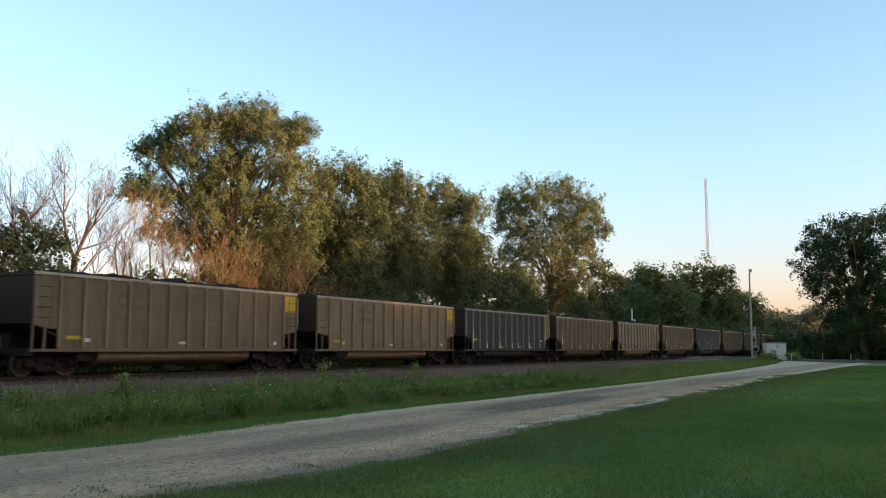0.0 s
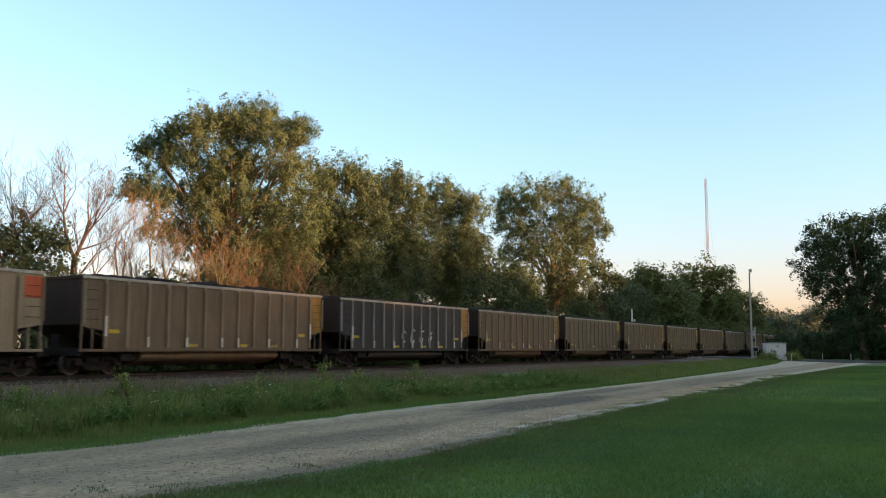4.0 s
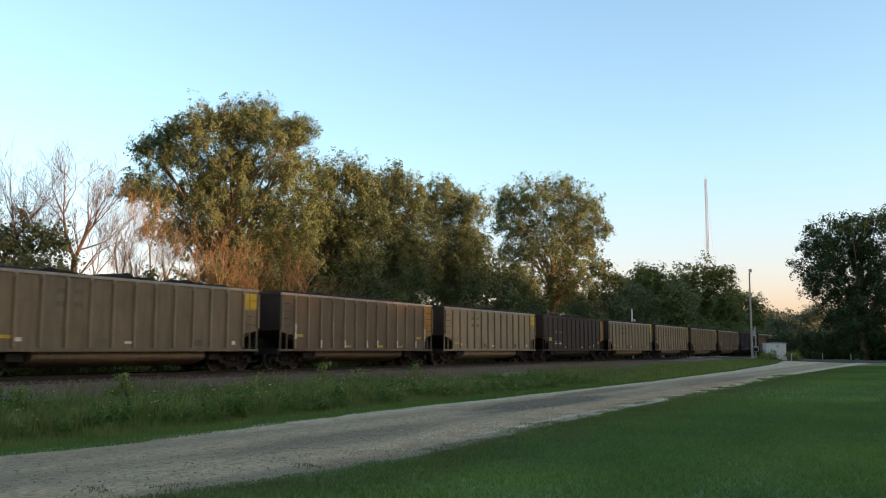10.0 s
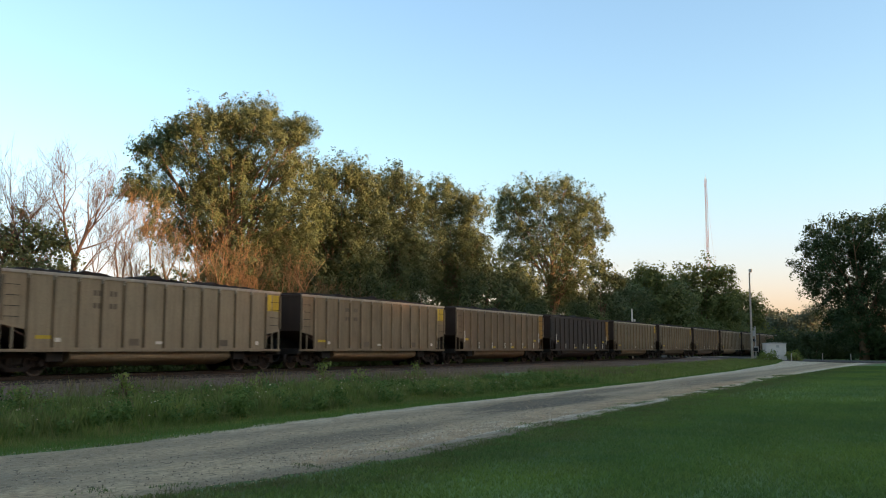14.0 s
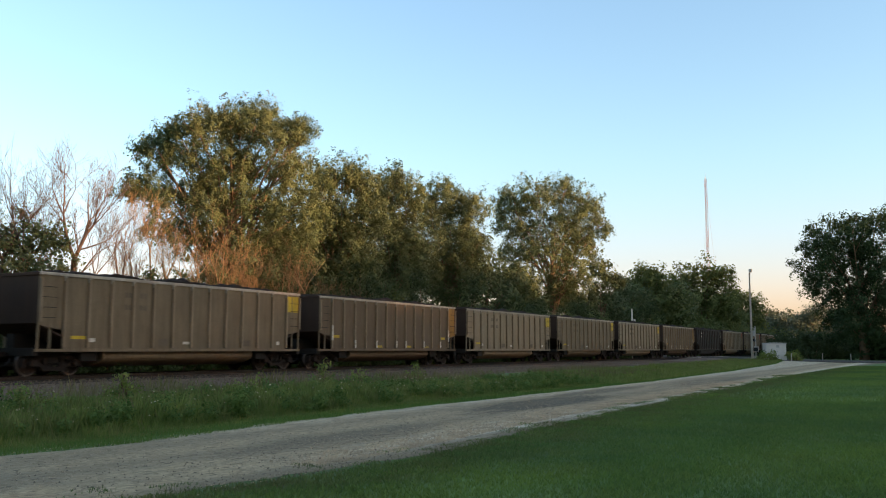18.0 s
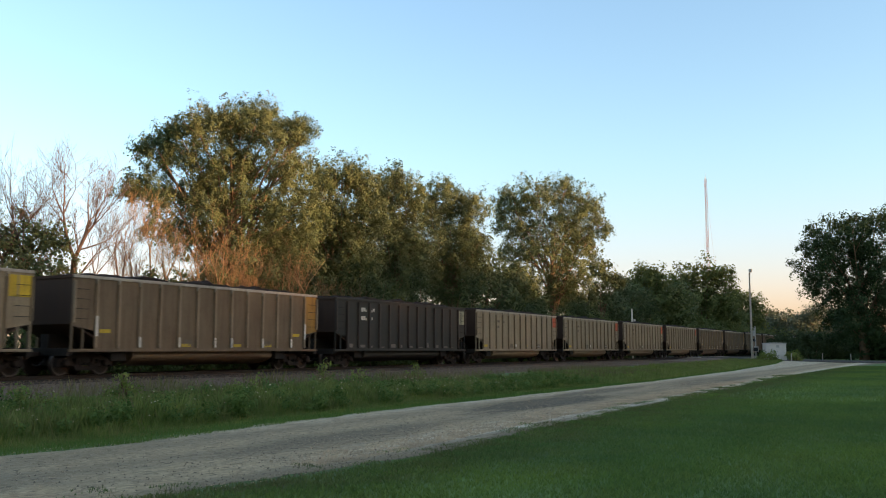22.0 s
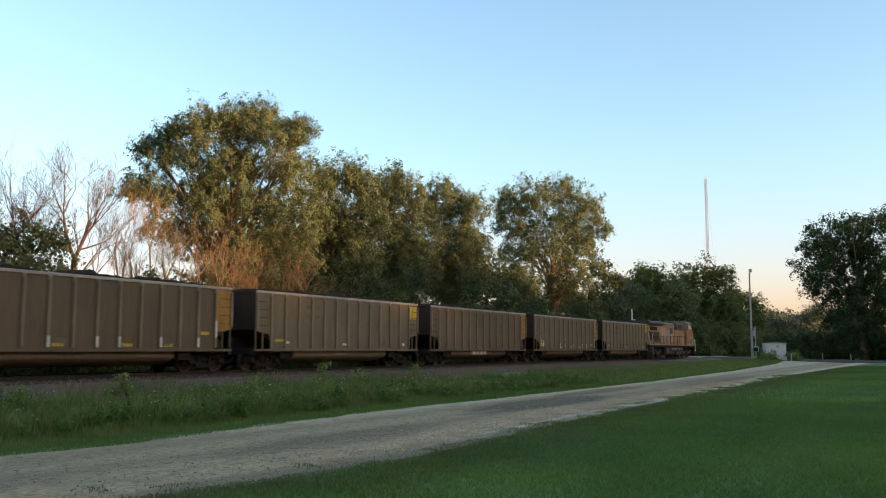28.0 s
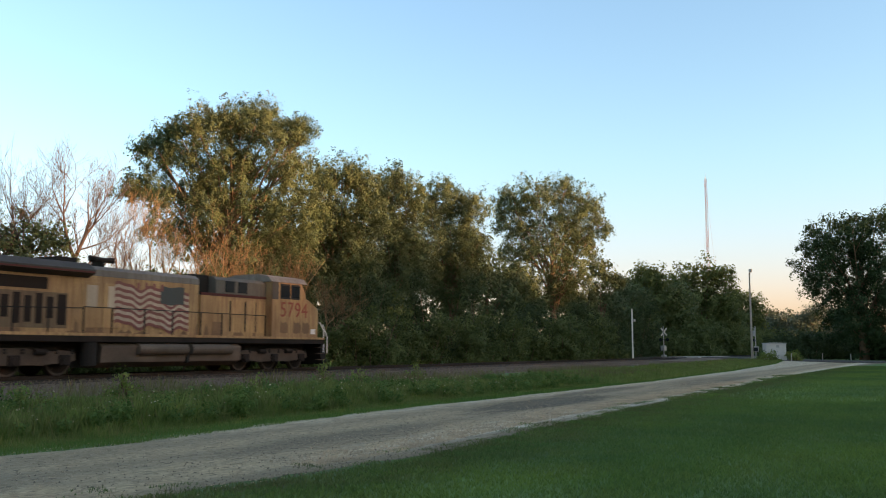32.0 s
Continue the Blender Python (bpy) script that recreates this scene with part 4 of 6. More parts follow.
def coal_car(body, posts, panel, style, label):
    """Rotary-dump coal car. body, posts: materials; panel: y, o, r or w; style: labels on its side."""
    car = empty("coal_car")
    tagged(car, label, "railway car", "coal train")
    skin = M[body]
    # sides with the cut-away corners over the trucks
    for s in (-1, 1):
        bm = bmesh.new()
        outline = [(-HALF + BAY, SILL), (HALF - BAY, SILL), (HALF - BAY, 1.62), (HALF, 1.80), (HALF, TOP), (-HALF, TOP), (-HALF, 1.80), (-HALF + BAY, 1.62)]
        prism(bm, outline, s * WIDTH, s * (WIDTH - 0.03))
        part("side_wall", bm, skin, car)
        bm = bmesh.new()
        box(bm, -HALF, HALF, s * (WIDTH + 0.05), s * (WIDTH - 0.07), TOP - 0.04, TOP + 0.07, 0.015)
        part("top_chord", bm, M["chord"] if posts not in ("dark_post", "green_post") else skin, car)
        bm = bmesh.new()
        box(bm, -HALF - 0.05, HALF + 0.05, s * (WIDTH + 0.03), s * (WIDTH - 0.12), SILL - 0.07, SILL + 0.03, 0.01)
        part("side_sill", bm, skin, car)
        for x in (-HALF + 0.04, HALF - 0.04, -HALF + BAY * 0.5, HALF - BAY * 0.5):
            bm = bmesh.new()
            box(bm, x - 0.03, x + 0.03, s * (WIDTH + 0.005), s * (WIDTH - 0.06), SILL, 1.86, 0.008)
            part("corner_post", bm, skin, car)
    # sloping ends
    for s in (-1, 1):
        bm = bmesh.new()
        outline = [(s * (HALF - 0.02), TOP), (s * (HALF - 0.02), 1.85), (s * (HALF - 2.0), SILL), (s * (HALF - 2.03), SILL + 0.02), (s * (HALF - 0.06), 1.9), (s * (HALF - 0.06), TOP)]
        prism(bm, outline, -WIDTH + 0.04, WIDTH - 0.04)
        part("end_wall", bm, M["soot_shade"], car)
        bm = bmesh.new()
        box(bm, s * (HALF - 0.09), s * (HALF + 0.03), -WIDTH, WIDTH, TOP - 0.05, TOP + 0.06, 0.012)
        part("top_chord", bm, M["soot_shade"], car)
        bm = bmesh.new()
        box(bm, s * (HALF - 2.0), s * (HALF + 0.0), -1.45, 1.45, SILL - 0.12, SILL - 0.02)
        box(bm, s * (HALF - 0.12), s * (HALF + 0.12), -1.5, 1.5, SILL - 0.22, SILL + 0.06, 0.015)
        box(bm, s * (HALF - 1.5), s * (HALF - 0.1), -0.2, 0.2, SILL - 0.2, 1.5)
        part("end_platform", bm, M["dark_steel"], car)
        put("coupler", car, (s * (HALF + 0.02), 0, 0.75), 0 if s > 0 else 180)
        put("brake_hose", car, (s * (HALF + 0.1), -0.35, 0.62), 0 if s > 0 else 180)
        for k in range(4):
            put("rung", car, (s * (HALF - 0.42), -WIDTH, 2.05 + k * 0.36))
    # belly tub
    bm = bmesh.new()
    outline = [(-1.3, SILL)] + [(-1.36 * math.cos(a), 0.70 - 0.42 * math.sin(a)) for a in [math.pi * k / 14 for k in range(15)]] + [(1.3, SILL)]
    prism(bm, outline, -4.25, 4.15, "x")
    part("belly_tub", bm, skin, car)
    bm = bmesh.new()
    box(bm, -HALF + 0.3, HALF - 0.3, -0.25, 0.25, SILL - 0.35, SILL - 0.02)
    for x in (-4.9, 4.75):
        box(bm, x - 0.35, x + 0.35, -1.35, 1.35, SILL - 0.42, SILL - 0.05, 0.03)
    part("centre_sill", bm, M["dark_steel"], car)
    for s in (-1, 1):
        for i in range(15):
            ob = part("side_post", MESH[posts], None, car)
            x = -HALF + i * BAY
            x = min(HALF - 0.05, max(-HALF + 0.05, x))
            ob.matrix_basis = pose(x, s * WIDTH, 0, 0, 0, 0 if s < 0 else 180)
            if i in (0, 14):
                ob.scale = (1, 1, 0.62)
                ob.location.z = 1.28
    for i in range(1, 14) if posts not in ("dark_post", "green_post") else []:
        ob = part("post_cap", MESH["cap"], None, car)
        ob.location = (-HALF + i * BAY, -WIDTH, 0)
    part("coal_load", MESH["coal"], None, car, "heap of black coal")
    truck(car, -6.2)
    truck(car, 6.2)
    # painted end panel
    if panel in "yr":
        for x0, x1 in [(HALF - BAY + 0.28, HALF - 0.06)] if panel == "r" else [(HALF - BAY + 0.1, HALF - 0.62), (HALF - 0.55, HALF - 0.03)]:
            bm = bmesh.new()
            plate(bm, x0, x1, 2.72, 3.46)
            part("end_panel", bm, M["yellow" if panel == "y" else "red"], car, "yellow painted end panel" if panel == "y" else "orange-red painted end panel")
    else:
        bm = bmesh.new()
        outline = [(HALF - BAY + 0.05, 1.66), (HALF - 0.02, 1.83), (HALF - 0.02, 3.52), (HALF - BAY + 0.05, 3.52)]
        prism(bm, outline, -WIDTH - 0.006, -WIDTH - 0.002)
        if panel == "w":
            bm.free()
            for x0, x1 in ((HALF - BAY + 0.15, HALF - 0.62), (HALF - 0.5, HALF - 0.1)):
                bm = bmesh.new()
                plate(bm, x0, x1, 2.55, 3.42)
                part("end_panel", bm, M["pale"], car, "pale green-grey painted end panel")
        else:
            part("end_panel", bm, M["orange"], car, "faded orange end panel")
    # stencils and plates
    def bars(name, rows, material, label=""):
        for x0, x1, z0, z1 in rows:
            bm = bmesh.new()
            plate(bm, x0, x1, z0, z1)
            part(name, bm, M[material], car, label)
    def on_post(i, z0, z1):
        bm = bmesh.new()
        x = -HALF + i * BAY
        box(bm, x - 0.052, x + 0.052, -WIDTH - 0.108, -WIDTH - 0.101, z0, z1)
        part("reflective_strip", bm, M["white"], car, "white reflective strip")
    if body not in ("dark", "black", "green"):
        bars("load_plate", [(-1.75, -1.25, SILL + 0.16, SILL + 0.42), (3.25, 3.75, SILL + 0.15, SILL + 0.42)], "faint")
    if style == "plain":
        bars("marker_plate", [(-5.1, -4.85, SILL + 0.28, SILL + 0.42), (-0.4, 0.0, SILL + 0.22, SILL + 0.33), (5.6, 5.8, SILL + 0.22, SILL + 0.38)], "white")
        bars("marker_plate", [(-5.9, -5.25, SILL + 0.38, SILL + 0.5)], "yellow")
        for row, z in enumerate((2.92, 2.45)):
            bars("stencil_bar", [(-3.5 + k * 0.2 + (0.35 if k > 1 else 0), -3.36 + k * 0.2 + (0.35 if k > 1 else 0), z, z + 0.2) for k in range(4)], "faint", "faded dark stencil mark")
    if style in ("streaks", "emblem"):
        for k, i in enumerate((1, 3, 5, 7, 8, 10, 12, 13)):
            x = -HALF + i * BAY
            tall = 0.75 if i in (1, 13) else 0.42
            on_post(i, SILL + (0.5 if tall > 0.5 else 0.1), SILL + 0.08 + (0.42 + tall if tall > 0.5 else tall))
            if i in (1, 5, 8, 10, 12):
                bars("marker_plate", [(x + 0.22, x + 0.72, SILL + (0.62 if i in (1, 12) else 0.12), SILL + (0.76 if i in (1, 12) else 0.24))], "yellow", "yellow reflective strip")
    if style == "gap":
        bars("marker_plate", [(-3.04, -2.95, 1.75, 2.75)], "soot_shade", "dark vertical slot mark")
        bars("stencil_bar", [(-4.0, -3.5, 2.85, 3.0), (-3.1, -2.75, 2.82, 3.0), (-3.9, -3.6, 2.45, 2.62)], "faint", "faded dark stencil mark")
        bars("marker_plate", [(-6.1, -5.5, SILL + 0.2, SILL + 0.36), (1.0, 1.4, SILL + 0.2, SILL + 0.32)], "yellow")
        bars("marker_plate", [(-1.0, -0.6, SILL + 0.2, SILL + 0.4), (3.3, 3.7, SILL + 0.22, SILL + 0.4)], "white")
    if style == "letters":
        for row, z in enumerate((2.98, 2.52)):
            bars("stencil_bar", [(-4.9, -4.74, z, z + 0.22), (-4.7, -4.5, z + 0.02, z + 0.22), (-4.46, -4.38, z, z + 0.12)] + ([(-3.9, -3.8, z, z + 0.1), (-3.74, -3.58, z + 0.04, z + 0.2)] if row == 0 else [(-3.86, -3.8, z + 0.02, z + 0.18)]), "white", "white stencil mark")
        bars("marker_plate", [(2.1, 2.45, SILL + 0.12, SILL + 0.42)], "worn_white")
        bars("scuff_mark", [(-HALF + (i + 0.25) * BAY, -HALF + (i + 0.25 + 0.15 * (1 + i % 3)) * BAY, SILL + 0.12, SILL + 0.17 + 0.05 * (i * 7 % 4)) for i in range(1, 13)], "worn_white", "pale scuffed patch")
    if style == "dark_labels":
        bars("marker_plate", [(-6.05, -5.45, SILL + 0.72, SILL + 0.98), (-2.6, -2.2, SILL + 0.16, SILL + 0.27), (1.3, 1.75, SILL + 0.16, SILL + 0.27), (3.3, 3.75, SILL + 0.16, SILL + 0.27), (5.7, 6.05, SILL + 0.55, SILL + 0.72)], "yellow", "yellow reflective label")
        bars("stencil_bar", [(-4.8, -4.3, SILL + 0.45, SILL + 0.53), (-3.8, -3.3, SILL + 0.45, SILL + 0.53), (-4.75, -4.4, SILL + 0.6, SILL + 0.66), (-3.75, -3.45, SILL + 0.6, SILL + 0.66)], "white")
        bars("marker_plate", [(4.2, 4.6, SILL + 0.2, SILL + 0.45)], "white")
        bars("stencil_bar", [(-4.75, -4.1, SILL + 1.35, SILL + 1.55), (-3.75, -3.1, SILL + 1.35, SILL + 1.5)], "worn_white", "faded pale stencil mark")
    if style == "emblem":
        bm = bmesh.new()
        n, x, z = 20, -1.5, 3.1
        for r0, r1 in ((0.2, 0.29), (0.0, 0.1)):
            for k in range(n):
                a, b = 2 * math.pi * k / n, 2 * math.pi * (k + 1) / n
                prism(bm, [(x + r1 * math.cos(a), z + r1 * math.sin(a)), (x + r1 * math.cos(b), z + r1 * math.sin(b)), (x + r0 * math.cos(b), z + r0 * math.sin(b)), (x + r0 * math.cos(a), z + r0 * math.sin(a))][:4 if r0 else 3], -WIDTH - 0.008, -WIDTH - 0.002)
        part("emblem", bm, M["dull_yellow"], car, "dull yellow ring emblem")
    if style == "belly":
        bm = bmesh.new()
        box(bm, -1.5, 1.0, -1.366, -1.35, 0.6, 0.86)
        part("belly_plate", bm, M["light"], car, "pale painted plate on the belly")
        for k in range(4):
            bm = bmesh.new()
            box(bm, -1.2 + k * 0.55, -0.8 + k * 0.55, -1.37, -1.362, 0.63, 0.82)
            part("stencil_bar", bm, M["white"], car, "white mark on the belly")
    if style == "tagged":
        for i in (5, 6, 8, 10, 11, 13):
            on_post(i, SILL + 0.12, SILL + (0.9 if i == 13 else 0.52))
        bars("marker_plate", [(-1.85, -1.3, SILL + 0.14, SILL + 0.24), (0.5, 1.05, SILL + 0.2, SILL + 0.32), (2.3, 2.9, SILL + 0.14, SILL + 0.26), (5.5, 5.9, SILL + 0.36, SILL + 0.52)], "yellow", "yellow reflective strip")
        bars("paint_mark", [(-6.0, -5.5, SILL + 0.3, SILL + 0.55), (-5.9, -5.75, SILL + 0.55, SILL + 0.8)], "yellow", "yellow paint mark")
        bars("paint_mark", [(-5.45, -5.3, SILL + 0.25, SILL + 0.75)], "white")
    return car


def post_mesh(name, material, wide=0.035, deep=0.075):
    bm = bmesh.new()
    box(bm, -wide, wide, -deep, 0.0, SILL + 0.08, TOP - 0.1, 0.012)
    MESH[name] = link_mesh("side_post", bm, material)


MESH["cap"] = shared("post_cap", M["chord"], lambda bm: box(bm, -0.05, 0.05, -0.085, 0.0, TOP - 0.2, TOP - 0.03, 0.012))
M["worn_white"] = plain("worn_white_stencil", (0.16, 0.145, 0.13), 0.8)
# shade lines at the pale cars' posts are put into the darker tan
post_mesh("light_post", M["tan"], 0.036, 0.09)
post_mesh("brown_post", M["rib_tan"], 0.042, 0.10)
post_mesh("pale_post", M["rib_pale"], 0.05, 0.09)
post_mesh("dark_post", M["black"])
post_mesh("green_post", M["black"], 0.05, 0.10)

KINDS = {
    "T": ("tan", "post_tan", "y", "plain", "dusty tan aluminium coal car with a yellow end panel"),
    "L": ("light", "light_post", "y", "plain", "pale tan aluminium coal car with a bright yellow end panel"),
    "B": ("brown", "brown_post", "o", "streaks", "dirty brown coal car with white strips and an orange end"),
    "D": ("dark", "pale_post", "o", "streaks", "dark grey coal car with pale ribs and an orange end"),
    "K": ("black", "dark_post", "o", "dark_labels", "brown-black coal car with yellow labels and an orange end"),
    "Q": ("black", "dark_post", "o", "streaks", "brown-black coal car with white strips and orange end"),
    "G": ("green", "green_post", "w", "letters", "green-black coal car with white stencil marks"),
    "R": ("light", "light_post", "r", "gap", "pale coal car with an orange-red end and dark slot mark"),
    "E": ("brown", "brown_post", "o", "emblem", "brown coal car with a round dull yellow emblem"),
    "S": ("brown", "brown_post", "o", "belly", "brown coal car with white marks on its belly"),
    "P": ("brown", "brown_post", "o", "tagged", "brown coal car with a yellow paint mark near one end"),
}
ORDER = "TTTDBRBDBTETTTBLKLLTBQTTBLTLBGRRRRBBTSPT"
PITCH_CAR, FIRST = 16.23, 11.6
first, cars = {}, []
for n, code in enumerate(ORDER):
    at = pose(FIRST + PITCH_CAR * n, TRACK_Y, RAIL_Z)
    if code in first:
        car = copy_thing(first[code], at)
    else:
        car = first[code] = coal_car(*KINDS[code])
        car.matrix_basis = at
    cars.append((car, FIRST + PITCH_CAR * n))


def scrawl(car):
    """Loose white paint strokes between the posts."""
    for k, (x, wide, tall) in enumerate(((-0.9, 0.5, 0.7), (0.15, 0.6, 0.85), (1.2, 0.55, 0.75), (2.25, 0.6, 0.6))):
        bm = bmesh.new()
        turn = [0.6 + 0.62 * i for i in range(9)]
        bent(bm, [(x + 0.5 * wide * math.cos(a) * (1 - 0.05 * i), -WIDTH - 0.012, SILL + 0.75 + 0.5 * tall * math.sin(a + 0.3 * k)) for i, a in enumerate(turn)], 0.032, 5)
        part("paint_stroke", bm, M["white"], car, "white scrawled paint stroke")


scrawl(cars[7][0])


# ---- locomotive ----
M["loco_band"] = car_paint("faded_grey_band", (0.135, 0.12, 0.10), (0.08, 0.062, 0.05), 0.7, 0.5)
M["loco_truck"] = plain("grimy_truck_steel", (0.085, 0.062, 0.048), 0.8, 0.0, 0.4)
M["loco_rear"] = car_paint("sooty_brown_rear", (0.11, 0.075, 0.045), (0.06, 0.035, 0.025), 0.8, 0.8)
M["louvre"] = plain("sooty_brown_louvre", (0.03, 0.019, 0.014), 0.8)
M["fuel"] = plain("dusty_tank_steel", (0.12, 0.092, 0.072), 0.7, 0.0, 0.35)

loco_wheels = []


def locomotive():
    loco = empty("locomotive")
    tagged(loco, "faded yellow diesel locomotive with grey roof and flag", "locomotive")
    Y, GREY, DK = M["loco_yellow"], M["loco_grey"], M["dark_steel"]

    def add(name, material, build, label="", parent=None):
        bm = bmesh.new()
        build(bm)
        return part(name, bm, material, parent or loco, label)

    add("underframe", M["steel"], lambda bm: (box(bm, -10.45, 10.45, -1.5, 1.5, 1.22, 1.5, 0.02), box(bm, -9.5, 9.5, -0.9, 0.9, 0.8, 1.22)))
    add("walkway_edge", Y, lambda bm: box(bm, -10.45, 10.45, -1.52, -1.5, 1.44, 1.54, 0.005))
    # radiator hood at the rear
    add("radiator_hood", Y, lambda bm: box(bm, -9.9, -4.5, -1.05, 1.05, 1.5, 3.62, 0.05))
    roof = [(-1.07, 3.6), (-1.46, 3.74), (-1.48, 3.88), (-1.1, 4.14), (1.1, 4.14), (1.48, 3.88), (1.46, 3.74), (1.07, 3.6)]
    add("radiator_roof", GREY, lambda bm: prism(bm, roof, -9.6, -3.85, "x", 0.02))
    add("red_stripe", M["stripe_red"], lambda bm: box(bm, -9.58, -3.9, -1.485, -1.47, 3.755, 3.815))
    # thin sheet added over the hood's rear: grime, and that face's shade as colour
    add("rear_panel", M["loco_rear"], lambda bm: box(bm, -9.93, -9.9, -1.03, 1.03, 1.5, 3.6, 0.004), "dark brown rear panel with grime and shade in its colour")
    add("louvre_panel", M["loco_grime"], lambda bm: box(bm, -8.95, -4.72, -1.062, -1.05, 1.7, 2.98, 0.004), "grimy tan louvre panel")
    add("air_intake", M["louvre"], lambda bm: box(bm, -8.5, -5.6, -1.07, -1.03, 3.08, 3.5, 0.01))
    for i, z0 in enumerate((1.85, 2.05, 1.85, 2.05, 1.85, 1.9, 1.85, 2.05, 1.82)):
        x = -8.75 + i * 0.45
        wdt = 0.36 if i in (0, 8) else 0.27
        add("louvre", M["louvre"], lambda bm: box(bm, x, x + wdt, -1.078, -1.03, z0, 2.92 if i % 2 == 0 else 2.82, 0.008))
    # engine hood
    add("engine_hood", Y, lambda bm: box(bm, -4.5, 1.95, -1.05, 1.05, 1.5, 3.72, 0.04))
    top = [(-1.06, 3.7), (-1.04, 3.95), (-0.8, 4.1), (0.8, 4.1), (1.04, 3.95), (1.06, 3.7)]
    add("hood_roof", M["cab_roof"], lambda bm: prism(bm, top, -3.84, 1.95, "x", 0.02))
    add("exhaust_stack", DK, lambda bm: (box(bm, 2.0, 2.9, -0.7, 0.7, 3.4, 4.2, 0.05), box(bm, -4.9, -4.0, -0.6, 0.6, 4.13, 4.36, 0.04)))
    for x in (-4.1, -3.1):
        add("hood_door", Y, lambda bm: box(bm, x, x + 0.92, -1.075, -1.05, 1.75, 3.45, 0.012))
        add("door_patch", M["flag_white"], lambda bm: box(bm, x + 0.2, x + 0.7, -1.08, -1.074, 2.5, 3.35, 0.003), "pale worn patch")
    # flag
    x0, x1, z0, z1 = -2.6, 1.35, 1.85, 3.6
    nst = 13

    def wave(x):
        return 0.10 * math.sin((x - x0) * 3.9) + 0.05 * math.sin((x - x0) * 7.7 + 1) - 0.06 * (x - x0)
    for i in range(nst):
        a, b = z0 + (z1 - z0 - 0.15) * i / nst, z0 + (z1 - z0 - 0.15) * (i + 1) / nst

        def stripe(bm):
            xs = np.linspace(x0, x1, 34)
            lo = [bm.verts.new((x, -1.083, a + wave(x) + 0.05)) for x in xs]
            hi = [bm.verts.new((x, -1.083, b + wave(x) + 0.05)) for x in xs]
            for k in range(len(xs) - 1):
                bm.faces.new((lo[k], lo[k + 1], hi[k + 1], hi[k]))
        add("flag_stripe", M["flag_red"] if i % 2 == 0 else M["flag_white"], stripe)

    def canton(bm):
        xs = np.linspace(-0.25, 1.05, 14)
        lo = [bm.verts.new((x, -1.087, 2.84 + 0.3 * wave(x))) for x in xs]
        hi = [bm.verts.new((x, -1.087, 3.56 + 0.3 * wave(x))) for x in xs]
        for k in range(13):
            bm.faces.new((lo[k], lo[k + 1], hi[k + 1], hi[k]))
    add("flag_canton", M["flag_blue"], canton, "dull blue flag canton")
    for k in range(4):
        add("lettering_bar", M["flag_red"], lambda bm: box(bm, -1.5 + k * 0.42, -1.38 + k * 0.42, -1.09, -1.08, 3.3, 3.58))
    # equipment hood behind the cab
    add("equipment_hood", Y, lambda bm: box(bm, 2.0, 6.3, -1.12, 1.12, 1.5, 3.3, 0.03))
    add("red_stripe", M["stripe_red"], lambda bm: box(bm, 2.0, 6.3, -1.14, -1.1, 3.28, 3.40, 0.005))
    add("equipment_roof", M["loco_band"], lambda bm: prism(bm, [(-1.13, 3.4), (-1.13, 4.0), (-0.95, 4.15), (0.95, 4.15), (1.13, 4.0), (1.13, 3.4)], 2.9, 6.3, "x", 0.03))
    for x in (3.5, 4.35):
        add("vent", M["black_paint"], lambda bm: box(bm, x, x + 0.6, -1.15, -1.12, 3.48, 3.98, 0.02))
    for x in (3.9, 4.9, 5.6):
        add("hood_door", Y, lambda bm: box(bm, x, x + 0.66, -1.145, -1.12, 1.7, 3.15, 0.01))
        add("door_gap", M["black_paint"], lambda bm: box(bm, x - 0.07, x - 0.02, -1.15, -1.115, 1.75, 3.1))
    add("rust_patch", M["loco_rust"], lambda bm: box(bm, 2.75, 3.35, -1.128, -1.121, 1.75, 2.15, 0.002), "brown rust patch")
    for k in range(34):
        x = random.uniform(-9.6, 5.6)
        wdt, tall = random.uniform(0.12, 0.7), random.choice((0.08, 0.12, 0.2, 0.3, 0.5))
        y = -1.124 if x > 1.95 else -1.054
        if -2.7 < x < 1.4:
            tall *= 0.5
        add("rust_patch", M["loco_rust"], lambda bm: prism(bm, [(x, 1.56), (x + wdt, 1.56), (x + wdt * 0.8, 1.56 + tall * 0.7), (x + wdt * 0.45, 1.56 + tall), (x + wdt * 0.1, 1.56 + tall * 0.5)], y - 0.003, y))
    # cab
    cab = [(6.3, 1.5), (8.95, 1.5), (8.95, 3.35), (8.55, 4.15), (6.3, 4.15)]
    cab_ob = add("cab", Y, lambda bm: prism(bm, cab, -1.5, 1.5, "y", 0.05))
    add("cab_roof", M["cab_roof"], lambda bm: prism(bm, [(-1.56, 4.12), (-1.3, 4.38), (-0.7, 4.5), (0.7, 4.5), (1.3, 4.38), (1.56, 4.12)], 6.2, 8.95, "x", 0.02), "weathered grey roof", cab_ob)
    add("cab_rear_panel", GREY, lambda bm: box(bm, 6.28, 6.75, -1.52, -1.5, 3.3, 4.12, 0.004), "", cab_ob)
    for x, wdt in ((6.95, 0.62), (7.75, 0.58)):
        add("window_frame", M["black_paint"], lambda bm: box(bm, x - 0.06, x + wdt + 0.06, -1.515, -1.49, 3.34, 4.06, 0.01), "", cab_ob)
        add("window_pane", M["glass"], lambda bm: box(bm, x, x + wdt, -1.522, -1.516, 3.42, 3.98), "", cab_ob)
    for y0, y1 in ((-1.3, -0.15), (0.15, 1.3)):
        add("windshield", M["glass"], lambda bm: prism(bm, [(8.99, 3.42), (8.64, 4.08), (8.60, 4.06), (8.95, 3.40)], y0, y1), "", cab_ob)
